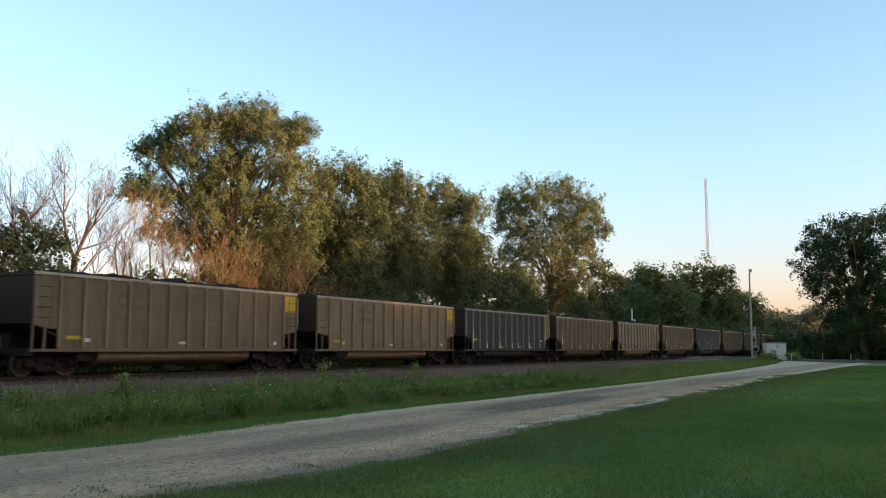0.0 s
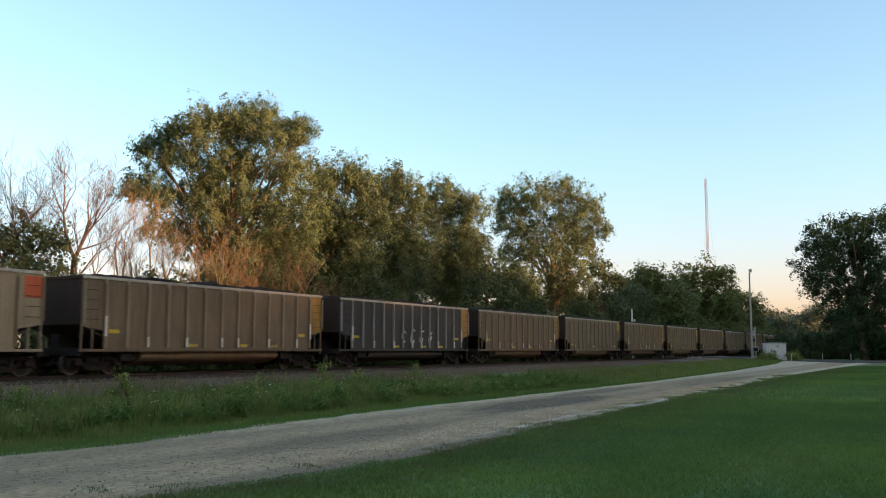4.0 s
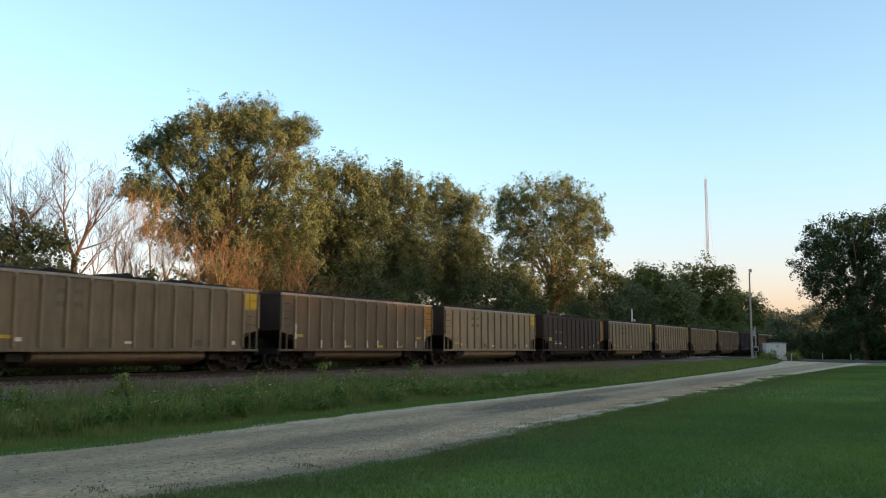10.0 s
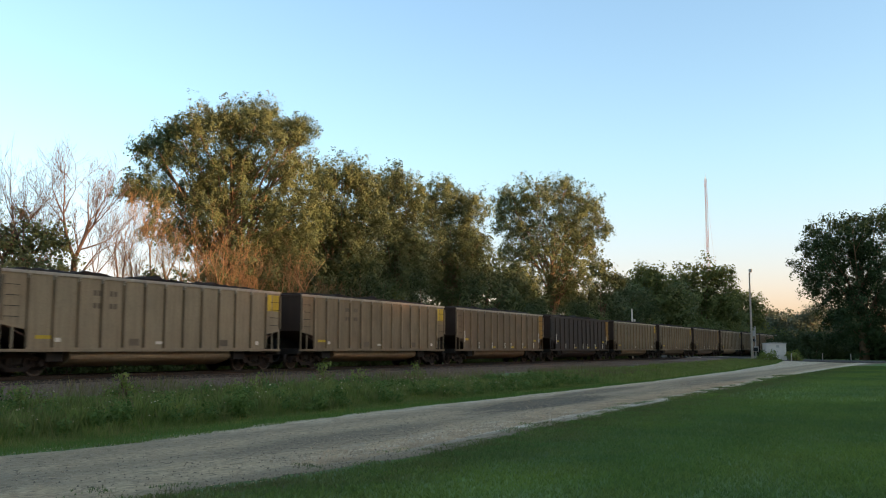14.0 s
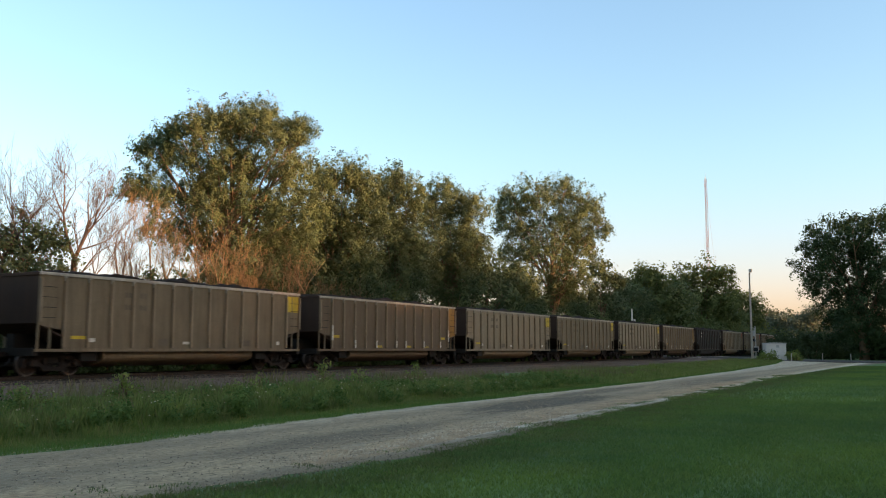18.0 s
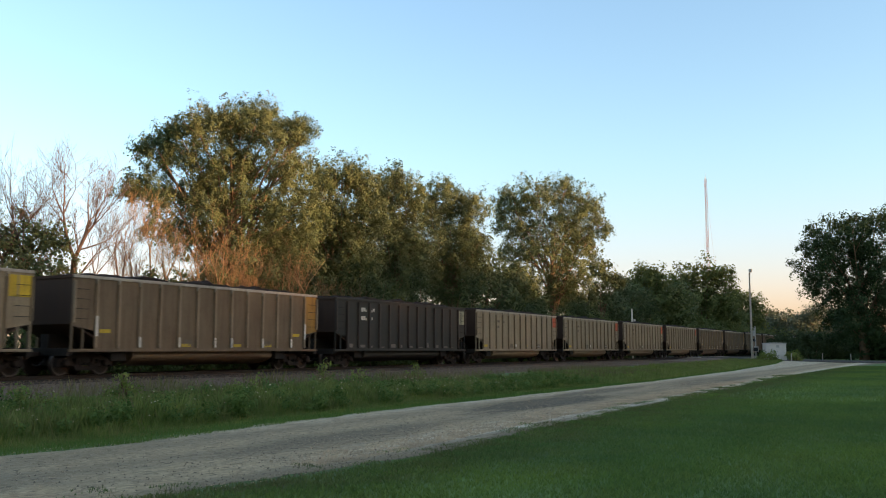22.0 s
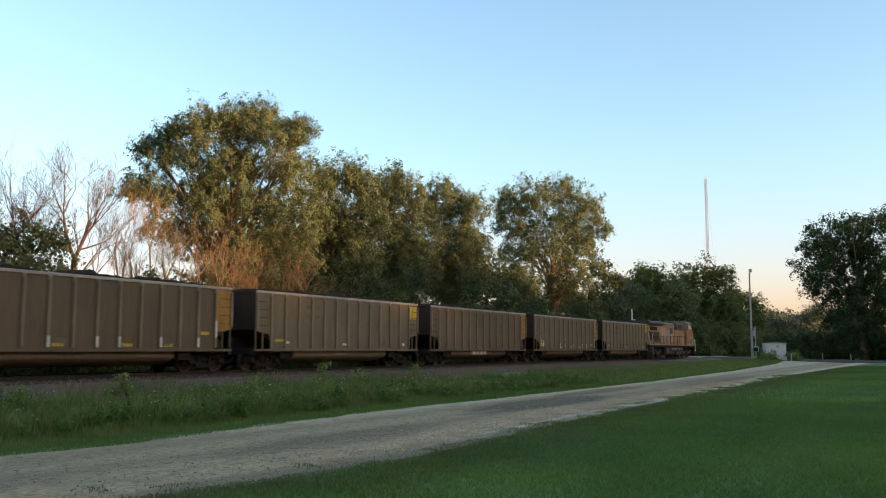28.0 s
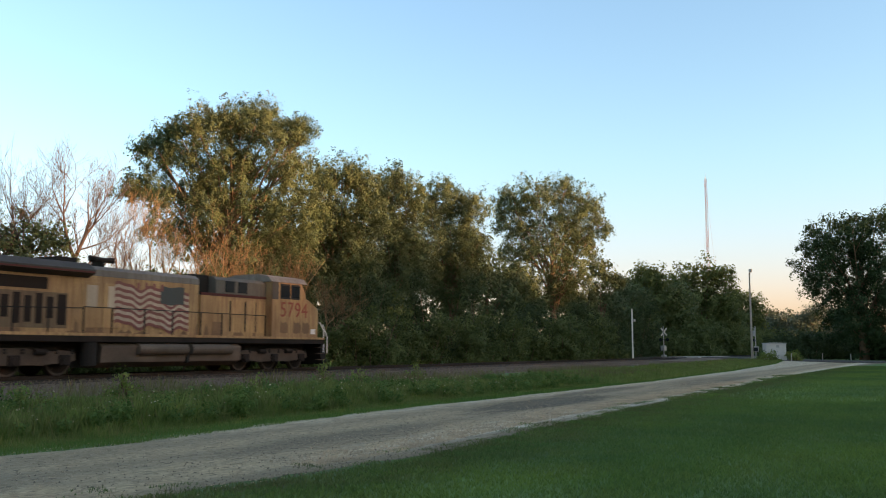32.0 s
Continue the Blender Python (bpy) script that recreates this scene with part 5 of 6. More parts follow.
    nose = [(8.93, 1.5), (10.0, 1.5), (10.0, 2.85), (9.9, 3.0), (9.25, 3.36), (8.93, 3.46)]
    nose_ob = add("nose", Y, lambda bm: prism(bm, nose, -1.42, 1.42, "y", 0.07))
    add("headlight", M["white_paint"], lambda bm: (rod(bm, (9.98, -0.15, 2.95), (10.06, -0.15, 2.95), 0.1, 0.1, 14), rod(bm, (9.98, 0.15, 2.95), (10.06, 0.15, 2.95), 0.1, 0.1, 14)), "", nose_ob)
    add("ditch_light", M["white_paint"], lambda bm: (box(bm, 9.4, 9.75, -1.44, -1.42, 1.7, 1.95, 0.004)), "", nose_ob)
    for x in (6.9, 7.9, 8.6):
        add("rust_patch", M["loco_rust"], lambda bm: prism(bm, [(x, 1.76), (x + 0.2, 1.7), (x + 0.55, 1.74), (x + 0.58, 2.1), (x + 0.46, 2.26), (x + 0.2, 2.2), (x + 0.03, 2.3)], -1.507, -1.501), "brown rust patch")
    cu = bpy.data.curves.new("road_number", "FONT")
    cu.body, cu.size, cu.extrude, cu.align_x = "5794", 1.02, 0.004, "CENTER"
    cu.space_character = 1.08
    tmp = bpy.data.objects.new("road_number", cu)
    scene.collection.objects.link(tmp)
    bpy.context.view_layer.update()
    me = bpy.data.meshes.new_from_object(tmp.evaluated_get(bpy.context.evaluated_depsgraph_get()))
    bpy.data.objects.remove(tmp)
    me.materials.clear()
    me.materials.append(M["loco_red"])
    num = part("road_number", me, None, loco, "large red road number")
    num.matrix_basis = pose(7.95, -1.508, 2.5, 90, 0, 0)
    add("horn", DK, lambda bm: (rod(bm, (-2.9, -0.25, 4.42), (-2.0, -0.25, 4.44), 0.06, 0.12, 8), rod(bm, (-2.9, 0.1, 4.42), (-2.1, 0.1, 4.46), 0.06, 0.11, 8), rod(bm, (-2.4, -0.05, 4.5), (-3.0, -0.05, 4.5), 0.05, 0.1, 8), box(bm, -2.6, -2.45, -0.3, 0.3, 4.06, 4.46)))
    # handrails
    for x in (-4.3, -3.0, -1.4, 0.1, 1.7, 3.0, 5.9):
        add("stanchion", M["dark_steel"], lambda bm: rod(bm, (x, -1.44, 1.5), (x, -1.44, 2.5), 0.03, 0.03, 6))
    for a, b in ((-4.3, 5.9),):
        add("handrail", M["dark_steel"], lambda bm: rod(bm, (a, -1.44, 2.5), (b, -1.44, 2.5), 0.02, 0.02, 6))
    for x in (-8.6, -7.2, -5.8):
        add("stanchion", M["dark_steel"], lambda bm: rod(bm, (x, -1.44, 1.5), (x, -1.44, 2.35), 0.03, 0.03, 6))
    add("handrail", M["dark_steel"], lambda bm: rod(bm, (-8.6, -1.44, 2.35), (-4.3, -1.44, 2.45), 0.02, 0.02, 6))
    for s in (-1, 1):
        for y in (-1.46, 1.46):
            add("grab_rail", M["white_paint"], lambda bm: bent(bm, [(10.35, y, 2.2), (10.75, y, 1.55), (10.75, y, 0.75)] if s > 0 else [(-10.6, y, 2.65), (-9.95, y, 1.75), (-9.95, y, 1.2)], 0.025, 6), "white painted grab rail")
            add("grab_rail", M["white_paint"], lambda bm: bent(bm, [(s * 8.6, y, 2.68), (s * 8.95, y, 2.66), (s * 8.98, y, 2.3), (s * 8.85, y, 1.7), (s * 8.95, y, 0.75)], 0.025, 6) if s < 0 else bent(bm, [(10.1, y, 2.3), (10.45, y, 1.9), (10.45, y, 0.8)], 0.025, 6), "white painted grab rail")
            for k, z in enumerate((0.42, 0.72, 1.02)):
                add("step", M["loco_truck"], lambda bm: box(bm, s * (10.0 if s > 0 else 9.75), s * (10.72 if s > 0 else 10.35), y - 0.2 if y > 0 else y, y if y > 0 else y + 0.2, z, z + 0.04, 0.008))
        add("pilot", DK, lambda bm: prism(bm, [(s * 10.4, 1.22), (s * 10.75, 1.2), (s * 10.8, 0.25), (s * 10.55, 0.2), (s * 10.3, 0.7)], -1.35, 1.35))
        put("coupler", loco, (s * 10.4, 0, 0.82), 0 if s > 0 else 180)
    # fuel tank and reservoirs
    tank = [(-1.25, 1.2), (-1.42, 1.05), (-1.35, 0.45), (-0.9, 0.25), (0.9, 0.25), (1.35, 0.45), (1.42, 1.05), (1.25, 1.2)]
    add("fuel_tank", M["fuel"], lambda bm: prism(bm, tank, -3.4, 4.3, "x", 0.03))
    for a, b in ((-1.7, 0.9), (1.15, 3.6)):
        add("air_reservoir", M["fuel"], lambda bm: rod(bm, (a, -1.42, 0.95), (b, -1.42, 0.95), 0.22, 0.22, 16), "grey cylindrical air tank")
    add("air_filter", DK, lambda bm: (rod(bm, (-3.9, -1.3, 0.35), (-3.9, -1.3, 1.2), 0.3, 0.3, 14), box(bm, 0.95, 1.1, -1.45, -1.2, 0.4, 1.15)))
    # trucks
    frame_outline = [(-2.55, 0.55), (-2.5, 0.85), (-1.9, 0.92), (-1.2, 0.80), (-0.5, 0.98), (0.5, 0.98), (1.2, 0.80), (1.9, 0.92), (2.5, 0.85), (2.55, 0.55), (2.1, 0.42), (1.6, 0.46), (1.1, 0.36), (0.4, 0.42), (0, 0.36), (-0.4, 0.42), (-1.1, 0.36), (-1.6, 0.46), (-2.1, 0.42)]
    for cx in (-6.9, 6.9):
        t = add("truck", DK, lambda bm: box(bm, cx - 1.9, cx + 1.9, -0.95, 0.95, 0.6, 1.1, 0.04))
        for y in (-1.08, 1.08):
            add("side_frame", M["loco_truck"], lambda bm: prism(bm, [(cx + u, v) for u, v in frame_outline], y - 0.1, y + 0.1, "y", 0.025), "", t)
        for dx in (-2.05, 0.0, 2.05):
            for y in (-0.755, 0.755):
                w = part("wheel", MESH["wheel"], None, t)
                loco_wheels.append((w, cx + dx, y))
                w.matrix_basis = Matrix.Translation((cx + dx, y, 0.53)) @ pose(0, 0, 0, 0, 0, 0 if y < 0 else 180) @ Matrix.Scale(1.26, 4)
            add("axle_box", M["steel"], lambda bm: (box(bm, cx + dx - 0.22, cx + dx + 0.22, -1.26, -1.1, 0.36, 0.74, 0.03), rod(bm, (cx + dx, -1.3, 0.53), (cx + dx, -1.25, 0.53), 0.15, 0.17, 12)), "", t)
            add("coil_spring", DK, lambda bm: [rod(bm, (cx + dx + e, -1.14, 0.78 + k * 0.05), (cx + dx + e, -1.14, 0.81 + k * 0.05), 0.09, 0.09, 8) for e in (-0.34, 0.34) for k in range(4)], "", t)
        add("brake_cylinder", M["steel"], lambda bm: (rod(bm, (cx - 1.2, -1.25, 0.86), (cx - 0.75, -1.25, 0.86), 0.11, 0.11, 10), rod(bm, (cx + 0.75, -1.25, 0.86), (cx + 1.2, -1.25, 0.86), 0.11, 0.11, 10)), "", t)
    return loco


LOCO_START = FIRST + PITCH_CAR * 39 + HALF + 11.45
loco = locomotive()
loco.matrix_basis = pose(LOCO_START, TRACK_Y, RAIL_Z)


# ---- crossing equipment and distant mast ----
def ground_at(x, y):
    return float(ground_z(np.array(float(x)), np.array(float(y))))


def simple_thing(name, x, y, z, label, category):
    root = empty(name, pose(x, y, z))
    return tagged(root, label, category)


def add_part(parent, name, material, build, label=""):
    bm = bmesh.new()
    build(bm)
    return part(name, bm, M[material], parent, label)


def white_post():
    r = simple_thing("marker_post", 112.3, 34.0, ground_at(112.3, 34), "tall thin white post behind the railway", "post")
    add_part(r, "pole", "white_paint", lambda bm: rod(bm, (0, 0, 0), (0, 0, 6.3), 0.10, 0.08, 10))
    add_part(r, "bracket", "galv", lambda bm: box(bm, -0.05, 0.7, -0.25, -0.05, 4.7, 5.0, 0.02))


def crossing_signal(x, y, turn, label, face="white_paint"):
    r = simple_thing("crossing_signal", x, y, ground_at(x, y) - 0.02, label, "railway signal")
    r.rotation_euler = (0, 0, radians(turn))
    add_part(r, "mast", "galv", lambda bm: rod(bm, (0, 0, 0), (0, 0, 4.4), 0.075, 0.065, 10))
    add_part(r, "base", "galv", lambda bm: box(bm, -0.28, 0.28, -0.28, 0.28, 0, 0.35, 0.03))
    for a in (45, -45):
        bm = bmesh.new()
        box(bm, -0.75, 0.75, -0.1, -0.085, -0.12, 0.12, 0.004)
        ob = part("crossbuck_blade", bm, M[face], r, "crossbuck blade")
        ob.matrix_basis = pose(0, 0 if a > 0 else -0.02, 3.6, 0, a, 0)
    add_part(r, "crossarm", "black_paint", lambda bm: box(bm, -0.75, 0.75, -0.06, 0.06, 2.45, 2.53, 0.01))
    for dx in (-0.62, 0.62):
        add_part(r, "lamp_hood", "black_paint", lambda bm: (rod(bm, (dx, -0.05, 2.49), (dx, -0.09, 2.49), 0.26, 0.26, 18), rod(bm, (dx, -0.09, 2.49), (dx, -0.3, 2.49), 0.13, 0.14, 14)))
    add_part(r, "gate_mechanism", "galv", lambda bm: box(bm, -0.32, 0.3, -0.2, 0.35, 0.95, 1.65, 0.03))
    add_part(r, "counterweight", "black_paint", lambda bm: box(bm, 0.3, 0.5, -0.3, 0.3, 1.0, 1.5, 0.03))
    return r


def light_pole():
    r = simple_thing("light_pole", 121.0, 21.0, ground_at(121.0, 21) - 0.05, "tall grey utility pole with a lamp on top", "light pole")
    add_part(r, "pole", "wood_pole", lambda bm: rod(bm, (0, 0, 0), (0, 0, 11.15), 0.16, 0.09, 12))
    add_part(r, "lamp_arm", "galv", lambda bm: bent(bm, [(0, -0.08, 10.9), (0.0, -0.12, 11.25), (0.02, -0.14, 11.3)], 0.03, 6))
    add_part(r, "lamp_head", "galv", lambda bm: box(bm, -0.2, 0.2, -0.34, 0.06, 11.2, 11.62, 0.09))
    add_part(r, "meter_box", "galv", lambda bm: box(bm, -0.2, 0.2, -0.42, -0.18, 3.0, 3.7, 0.02))


M["wood_pole"] = plain("grey_pole_wood", (0.36, 0.33, 0.29), 0.9, 0.0, 0.25)
M["hut"] = plain("pale_grey_hut_paint", (0.62, 0.63, 0.62), 0.5, 0.2, 0.08)


def signal_hut():
    r = simple_thing("signal_hut", 119.0, 18.0, ground_at(119.0, 18) - 0.02, "pale grey metal signal hut beside the crossing", "hut")
    r.rotation_euler = (0, 0, radians(-65))
    add_part(r, "body", "hut", lambda bm: box(bm, -1.2, 1.2, -0.85, 0.85, 0.0, 2.08, 0.03))
    add_part(r, "roof", "galv", lambda bm: prism(bm, [(-1.28, 2.08), (1.28, 2.08), (1.25, 2.16), (0, 2.22), (-1.25, 2.16)], -0.94, 0.94, "y", 0.01))
    add_part(r, "door", "hut", lambda bm: box(bm, -1.22, -1.2, -0.45, 0.45, 0.15, 2.0, 0.006))
    add_part(r, "vent", "galv", lambda bm: box(bm, 0.0, 0.35, -0.87, -0.85, 1.6, 1.9, 0.006))
    add_part(r, "foundation", "crossing", lambda bm: box(bm, -1.25, 1.25, -0.9, 0.9, -0.3, 0.03))


def radio_mast():
    mx, my = 453.2, 98.0
    r = simple_thing("radio_mast", mx, my, 0.2, "tall thin red and white lattice radio mast", "mast")
    H, side = 86.0, 0.62
    legs = [Vector((side * math.cos(a), side * math.sin(a), 0)) for a in (0.3, 0.3 + 2.094, 0.3 + 4.189)]
    for k in range(7):
        z0, z1 = H * k / 7, H * (k + 1) / 7

        def seg(bm):
            for l in legs:
                rod(bm, l + Vector((0, 0, z0)), l + Vector((0, 0, z1)), 0.09, 0.09, 6)
            steps = 9
            for i in range(steps):
                a, b = z0 + (z1 - z0) * i / steps, z0 + (z1 - z0) * (i + 1) / steps
                for p, q in ((0, 1), (1, 2), (2, 0)):
                    rod(bm, legs[p] + Vector((0, 0, a)), legs[q] + Vector((0, 0, b)), 0.045, 0.045, 4, False)
        add_part(r, "lattice_section", "mast_red" if k % 2 == 0 else "mast_grey", seg)
    add_part(r, "antenna", "galv", lambda bm: (rod(bm, (0, 0, H), (0, 0, H + 3), 0.08, 0.03, 6), rod(bm, (-1.2, 0, H - 1), (-1.2, 0, H + 1.5), 0.06, 0.06, 6), rod(bm, (-1.2, 0, H - 0.5), (0, 0, H - 0.5), 0.05, 0.05, 5)))
    for a in (-1.35, 0.75, 2.85):
        for f in (0.95,):
            add_part(r, "guy_wire", "mast_grey", lambda bm: rod(bm, (0, 0, H * f), (math.cos(a) * 7, math.sin(a) * 7, 0), 0.035, 0.035, 4))


M["mast_grey"] = plain("faded_mast_white", (0.2, 0.17, 0.17), 0.6)
M["mast_red"] = plain("faded_mast_red", (0.2, 0.10, 0.09), 0.6)
white_post()
crossing_signal(129.0, 34.5, 65, "grey railway crossing signal with a white crossbuck")
crossing_signal(129.0, 21.9, -175, "grey railway crossing signal beside the road", "galv")
light_pole()
signal_hut()
radio_mast()
for k, (bx, by) in enumerate(((133.6, 14.0), (134.2, 10.5), (115.8, 15.6))):
    b = simple_thing("bollard", bx, by, ground_at(bx, by) - 0.02, "short pale marker stake beside the road", "stake")
    add_part(b, "stake", "galv", lambda bm: rod(bm, (0, 0, 0), (0, 0, 1.0), 0.06, 0.05, 8))


# ---- grass, weeds, stones ----
def blades(name, n, xr, yr, height, width, material, label, category, clump=0.0, dens=None, lean=0.35):
    x = rng.uniform(*xr, n)
    y = rng.uniform(*yr, n) if not callable(yr) else yr(x, n)
    if dens is not None:
        keep = rng.random(n) < dens(x, y)
        x, y = x[keep], y[keep]
    n = len(x)
    h = height(x, y) * rng.uniform(0.55, 1.15, n)
    z = ground_z(x, y)
    a = rng.uniform(0, 2 * np.pi, n)
    w = width(x, y) * rng.uniform(0.7, 1.3, n)
    ux, uy = np.cos(a) * w, np.sin(a) * w
    lx, ly = rng.normal(0, lean, n) * h, rng.normal(0, lean, n) * h
    base = np.stack([x, y, z], 1)
    v = np.empty((n, 4, 3))
    v[:, 0] = base + np.stack([-ux, -uy, np.full(n, -0.02)], 1)
    v[:, 1] = base + np.stack([ux, uy, np.full(n, -0.02)], 1)
    v[:, 2] = base + np.stack([ux * 0.7 + lx * 0.4, uy * 0.7 + ly * 0.4, h * 0.6], 1)
    v[:, 3] = base + np.stack([lx, ly, h], 1)
    ob = new(name, quads_mesh(name, v.reshape(-1, 3), 4, M[material]))
    return tagged(ob, label, category, kind="stuff")


# weeds between lane and railway: a mown verge, then tall growth that thins out over the gravel
def beyond(x, lo, hi):
    return lane_far(x) + rng.uniform(lo, hi, len(x))


def weed_height(x, y):
    into = y - lane_far(x)
    hump = np.clip((into - 1.0) / 1.1, 0.0, 1.0) * np.clip((18.8 - y) / 2.2, 0.12, 1.0)
    patch_ = 0.6 * cell_noise(x / 0.9, y / 0.9, 3) + 0.4 * cell_noise(x / 0.25, y / 0.25, 6)
    low = np.clip((46 - x) / 26, 0.32, 1.0)
    return 0.09 + hump * low * (0.12 + 0.46 * patch_)


def thinning(x, y):
    return np.clip((20.0 - y) / 3.0, 0.05, 1.0)


blades("weed_grass", 150000, (7, 40), lambda x, n: beyond(x, 0.5, 7.4), weed_height, lambda x, y: 0.0042 + 0.003 * (x > 18), "weed", "tall green weeds and grass between lane and railway", "weeds", dens=thinning, lean=0.16)
blades("weed_grass", 60000, (40, 118), lambda x, n: beyond(x, 0.0, 6.0), lambda x, y: 0.10 + 0.2 * cell_noise(x / 2, y / 2, 4), lambda x, y: 0.012 + 0.014 * (x > 65), "weed", "rough green grass along the railway", "weeds", lean=0.2, dens=lambda x, y: np.clip((20.3 - y) / 2.5, 0.1, 1.0))
blades("dry_stalks", 16000, (8, 60), lambda x, n: beyond(x, 2.5, 8.0), lambda x, y: 0.22 + 0.4 * cell_noise(x / 1.5, y / 0.8, 12) * np.clip((48 - x) / 25, 0.3, 1), lambda x, y: 0.0035 + 0.004 * (x > 20), "dry_blade", "dry brown grass stalks over the railway gravel", "grass", lean=0.13, dens=lambda x, y: (cell_noise(x / 1.7, y / 0.9, 13) > 0.35) * 1.0)
blades("dry_stalks", 14000, (60, 116), lambda x, n: beyond(x, 2.5, 6.0), lambda x, y: 0.16 + 0.0 * x, lambda x, y: 0.016 + 0.01 * (x > 85), "dry_blade", "dry brown grass on the railway bank", "grass", lean=0.2, dens=lambda x, y: (cell_noise(x / 4, y / 1.2, 14) > 0.5) * 1.0)


def ragged_edge(x, y):
    into = y - lane_near(x)
    return (cell_noise(x / 0.7, y / 0.35, 2) + 0.35 * cell_noise(x / 0.16, y / 0.12, 21) > 0.55 + into * 0.45) * 1.0


blades("fringe_grass", 60000, (6, 60), lambda x, n: lane_near(x) + rng.uniform(-0.7, 1.1, n), lambda x, y: 0.045 + 0 * x, lambda x, y: 0.005 + 0.006 * (x > 25), "lawn_blade", "ragged grass growing into the gravel lane", "grass", dens=ragged_edge)
blades("dry_grass", 26000, (6, 60), lambda x, n: lane_near(x) + rng.uniform(-0.9, 0.5, n), lambda x, y: 0.03 + 0 * x, lambda x, y: 0.006 + 0.007 * (x > 25), "dry_blade", "dry brown trampled grass along the gravel lane", "grass", dens=lambda x, y: (cell_noise(x / 0.8, y / 0.25, 4) > 0.45) * 1.0)
blades("verge_grass", 56000, (7, 60), lambda x, n: beyond(x, -0.25, 1.7), lambda x, y: 0.05 + 0.05 * cell_noise(x / 0.6, y / 0.4, 17), lambda x, y: 0.006 + 0.007 * (x > 25), "verge_blade", "short green grass beside the gravel lane", "grass", lean=0.3)
blades("verge_grass", 16000, (60, 118), lambda x, n: beyond(x, -0.25, 1.7), lambda x, y: 0.08 + 0 * x, lambda x, y: 0.02 + 0 * x, "verge_blade", "short green grass beside the gravel lane", "grass", lean=0.3)


def lawn_y(x, n):
    top = lane_near(x) + 0.15
    return top - rng.random(n) * (top - 0.03 * x)


blades("lawn_grass", 140000, (6, 30), lawn_y, lambda x, y: 0.04 + 0.03 * cell_noise(x, y, 9), lambda x, y: 0.006 + 0 * x, "lawn_blade", "mown green lawn beside the gravel lane", "lawn", dens=lambda x, y: np.clip(1.2 - (x - 6) / 40, 0.3, 1), lean=0.5)
blades("lawn_grass", 80000, (30, 95), lawn_y, lambda x, y: 0.055 + 0 * x, lambda x, y: 0.012 + 0.008 * (x > 50), "lawn_blade", "mown green lawn stretching to the trees", "lawn", lean=0.5)


M["dark_stone"] = plain("dark_stone", (0.13, 0.105, 0.085), 0.9, 0.0, 0.4)


def scatter_bits(name, n, xr, yr, lift, size, material, label, category):
    x = rng.uniform(*xr, n)
    y = yr(x, n) if callable(yr) else rng.uniform(*yr, n)
    z = ground_z(x, y) + lift(x, y, n)
    s = (size * rng.uniform(0.4, 1.4, n))[:, None, None]
    tet = np.array([(1, 0, -0.3), (-0.5, 0.87, -0.3), (-0.5, -0.87, -0.3), (0.1, 0.05, 0.7)])
    q = tet[None] * (1 + rng.uniform(-0.35, 0.35, (n, 4, 3))) * s
    a = rng.uniform(0, 6.28, n)
    c, d = np.cos(a)[:, None], np.sin(a)[:, None]
    q = np.stack([q[:, :, 0] * c - q[:, :, 1] * d, q[:, :, 0] * d + q[:, :, 1] * c, q[:, :, 2]], 2)
    q += np.stack([x, y, z], 1)[:, None, :]
    tri = q[:, [0, 1, 3, 1, 2, 3, 2, 0, 3]].reshape(-1, 3)
    ob = new(name, quads_mesh(name, tri, 3, M[material]))
    tagged(ob, label, category, kind="stuff")


scatter_bits("gravel_stones", 16000, (6, 45), (7.0, 12.4), lambda x, y, n: 0.014, 0.011, "stone", "loose pale gravel stones on the lane", "stones")
scatter_bits("gravel_stones", 12000, (10, 46), lambda x, n: lane_near(x) + 0.75 + np.abs(rng.normal(0, 0.5, n)), lambda x, y, n: 0.016, 0.021, "stone", "loose pale gravel ridge along the lane", "stones")
scatter_bits("gravel_specks", 6500, (7, 44), lambda x, n: lane_near(x) + 0.1 + np.abs(rng.normal(0, 2.0, n)), lambda x, y, n: 0.010, 0.017, "dark_stone", "dark loose stones on the lane", "stones")
scatter_bits("ballast_stones", 22000, (8, 95), (20.5, 27.3), lambda x, y, n: 0.02 + np.clip((y - 26.2) / 1.2, 0, 1) * 0.12, 0.04, "strip", "loose brown ballast stones beside the track", "stones")
scatter_bits("wild_flowers", 300, (9, 32), (13.9, 17.4), lambda x, y, n: rng.uniform(0.2, 0.55, n), 0.026, "flower", "small pale wild flower heads among weeds", "flowers")
def weed_leaves():
    """Broad-leaved weeds in one leafy band."""
    lobes = []
    for _ in range(280):
        x, y = rng.uniform(8, 42), rng.uniform(13.7, 17.2)
        r = rng.uniform(0.10, 0.27) * (1.0 if x < 28 else 0.75)
        lobes.append((x, y, float(ground_z(np.array(x), np.array(y))) + r * 1.1, r))
    ob = new("broadleaf_weeds", leaf_cloud("broadleaf_weeds", lobes, 52000, 0.058, M["weed_dark"], 12, 0.4, 0.4))
    tagged(ob, "low broad-leaved green weeds along the railway", "weeds", kind="stuff")


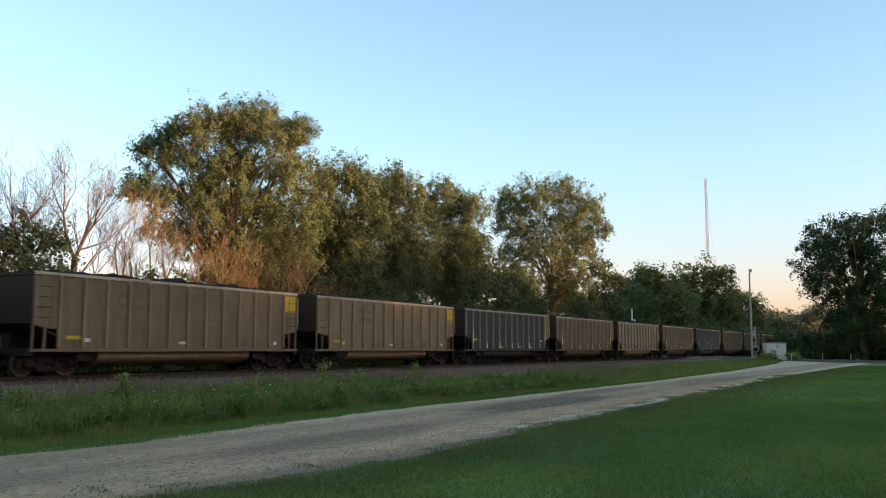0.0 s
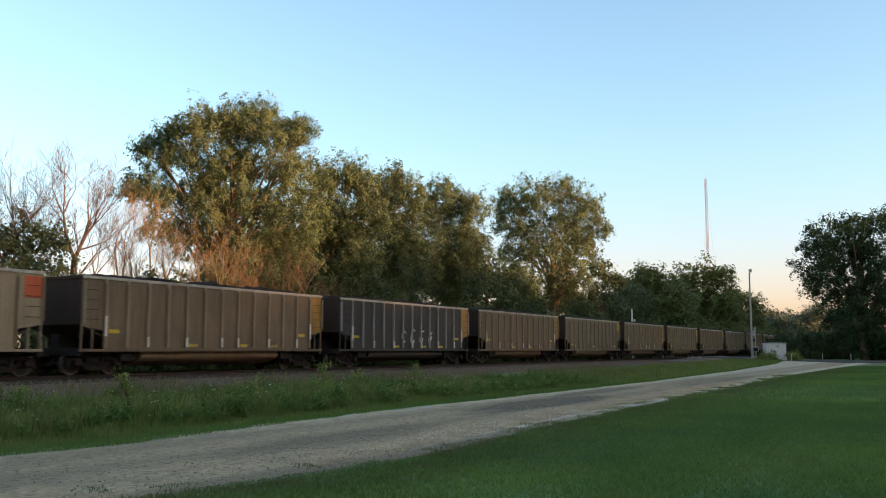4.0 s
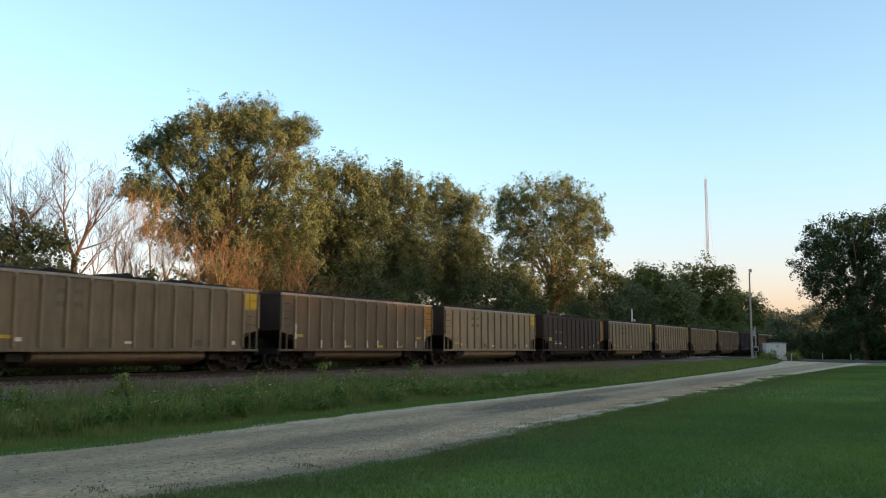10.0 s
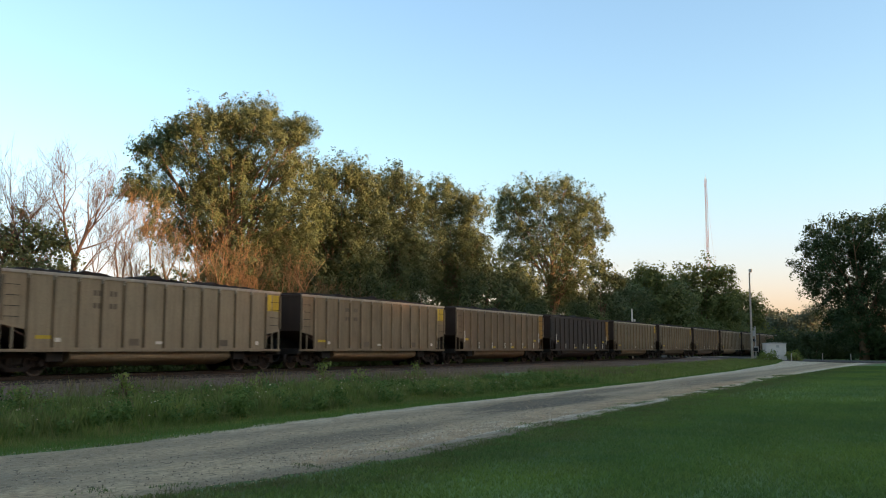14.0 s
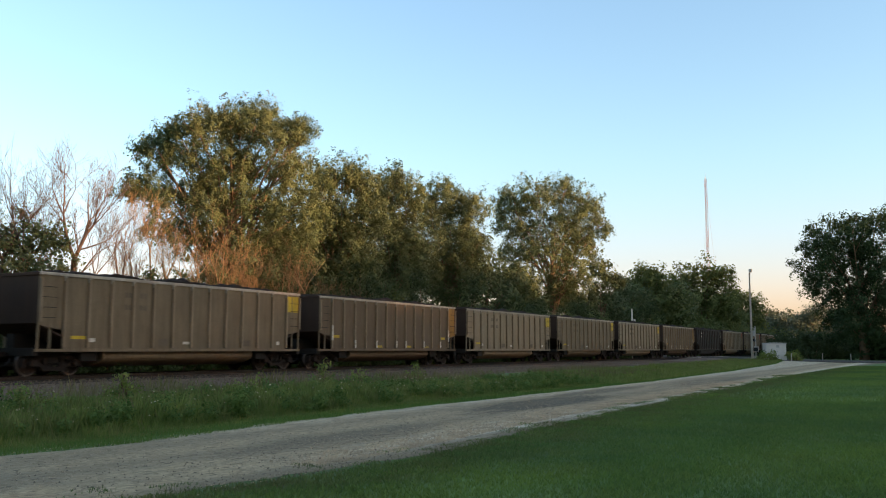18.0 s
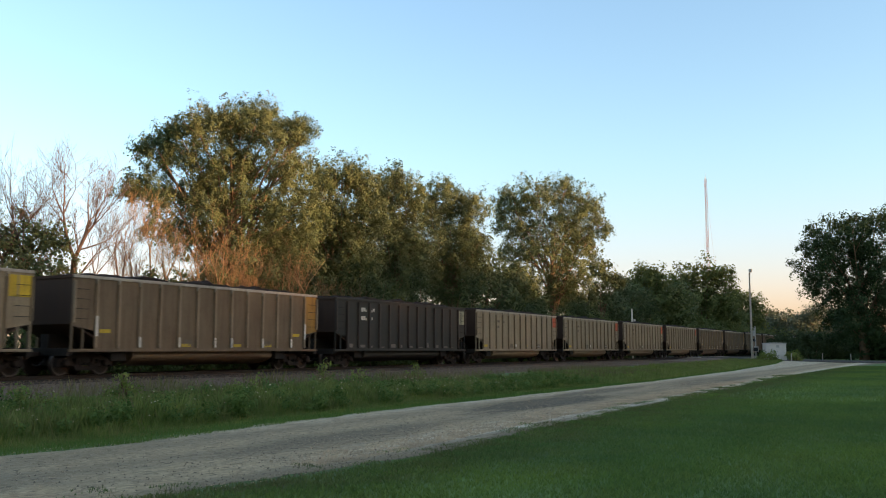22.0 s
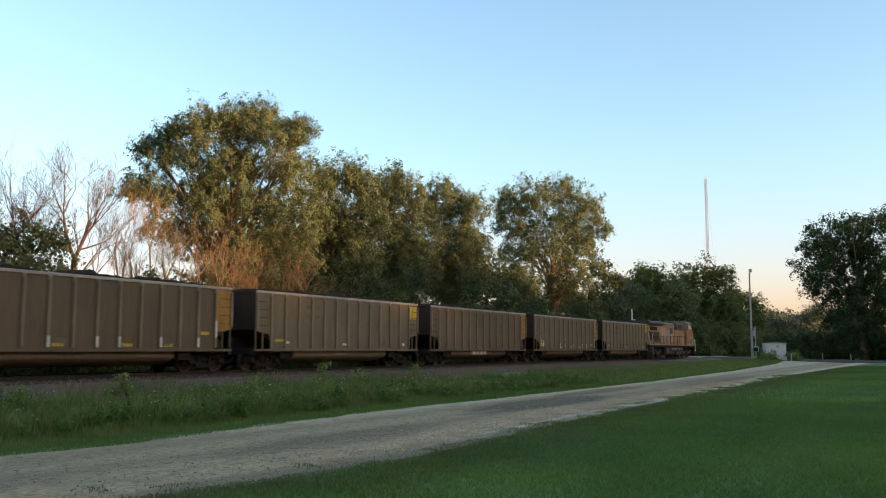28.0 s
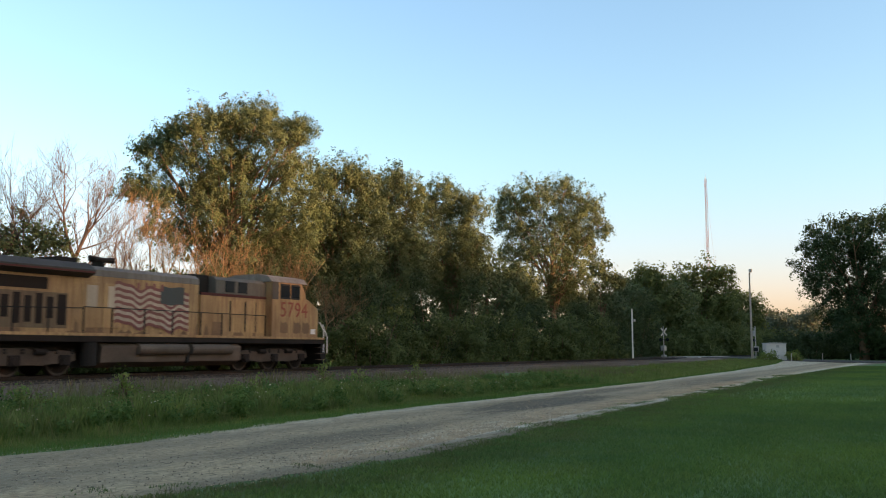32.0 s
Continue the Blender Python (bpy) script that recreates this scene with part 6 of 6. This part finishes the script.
M["weed_dark"] = leaf_material("broad_weed_leaf", [(0.09, 0.15, 0.036), (0.125, 0.19, 0.046), (0.165, 0.23, 0.056)])
weed_leaves()
random.seed(8)
for wx, wy, h, wide, n in ((15.9, 17.5, 1.15, 0.9, 900), (24.7, 18.0, 1.05, 0.8, 800), (32.6, 19.0, 0.85, 0.8, 700), (8.5, 15.4, 0.75, 1.2, 900), (12.4, 17.0, 0.7, 1.1, 700), (19.5, 17.0, 0.7, 1.3, 800), (27.5, 18.2, 0.6, 1.0, 500), (115.5, 18.2, 1.2, 2.6, 900), (118.0, 15.2, 1.0, 2.2, 800), (5.0, 14.8, 0.7, 1.2, 800)):
    bush(wx, wy, h, wide, n, 0.075 if wx < 60 else 0.2, "leafy green weed clump beside the railway", "weed")


# ---- movement: the train runs steadily towards the near end of the line ----
DRIFT = [(0.0, 0.0), (3.0, -0.25), (5.5, -0.50), (6.2, -0.70), (8.3, -0.98), (8.9, -0.42), (9.7, -0.48), (11.8, -0.83), (13.0, -1.14), (14.5, -1.42), (16.5, -1.88), (18.6, -2.32), (20.0, -2.72), (22.1, -3.14), (24.2, -3.68), (25.5, -3.97), (27.5, -4.55), (28.9, -5.0), (30.0, -5.26), (31.5, -5.62), (32.0, -5.74)]


def share_turning(wheel_list, radius):
    """Wheels that sit alike on their trucks turn alike: key one of each, and let the others use its keys."""
    keyed = {}
    for ob, dx, y in wheel_list:
        if (dx, y) not in keyed:
            base = pose(0, 0, 0, 0, 0, 0 if y < 0 else 180)
            rows = []
            for k in range(32 * FPS + 1):
                t = k / FPS
                angle = -19.7 * t / radius
                rows.append((t, Matrix.Translation((dx, y, radius)) @ Matrix.Rotation(angle, 4, "Y") @ base))
            walk(ob, rows)
            keyed[(dx, y)] = ob
            continue
        source = keyed[(dx, y)].animation_data
        ob.rotation_mode = "QUATERNION"
        ob.animation_data_create()
        ob.animation_data.action = source.action
        ob.animation_data.action_slot = source.action_slot


def motions():
    for ob, start in cars + [(loco, LOCO_START)]:
        walk(ob, [(t, pose(start + 1.0031 * (-19.643 * t + d), TRACK_Y, RAIL_Z)) for t, d in DRIFT])
    car_wheels = []
    for car, _ in cars:
        for o in car.children_recursive:
            if o.data == MESH["wheel"]:
                car_wheels.append((o, round(o.location.x, 2), round(o.location.y, 3)))
    share_turning(car_wheels, 0.42)
    share_turning(loco_wheels, 0.53)


motions()
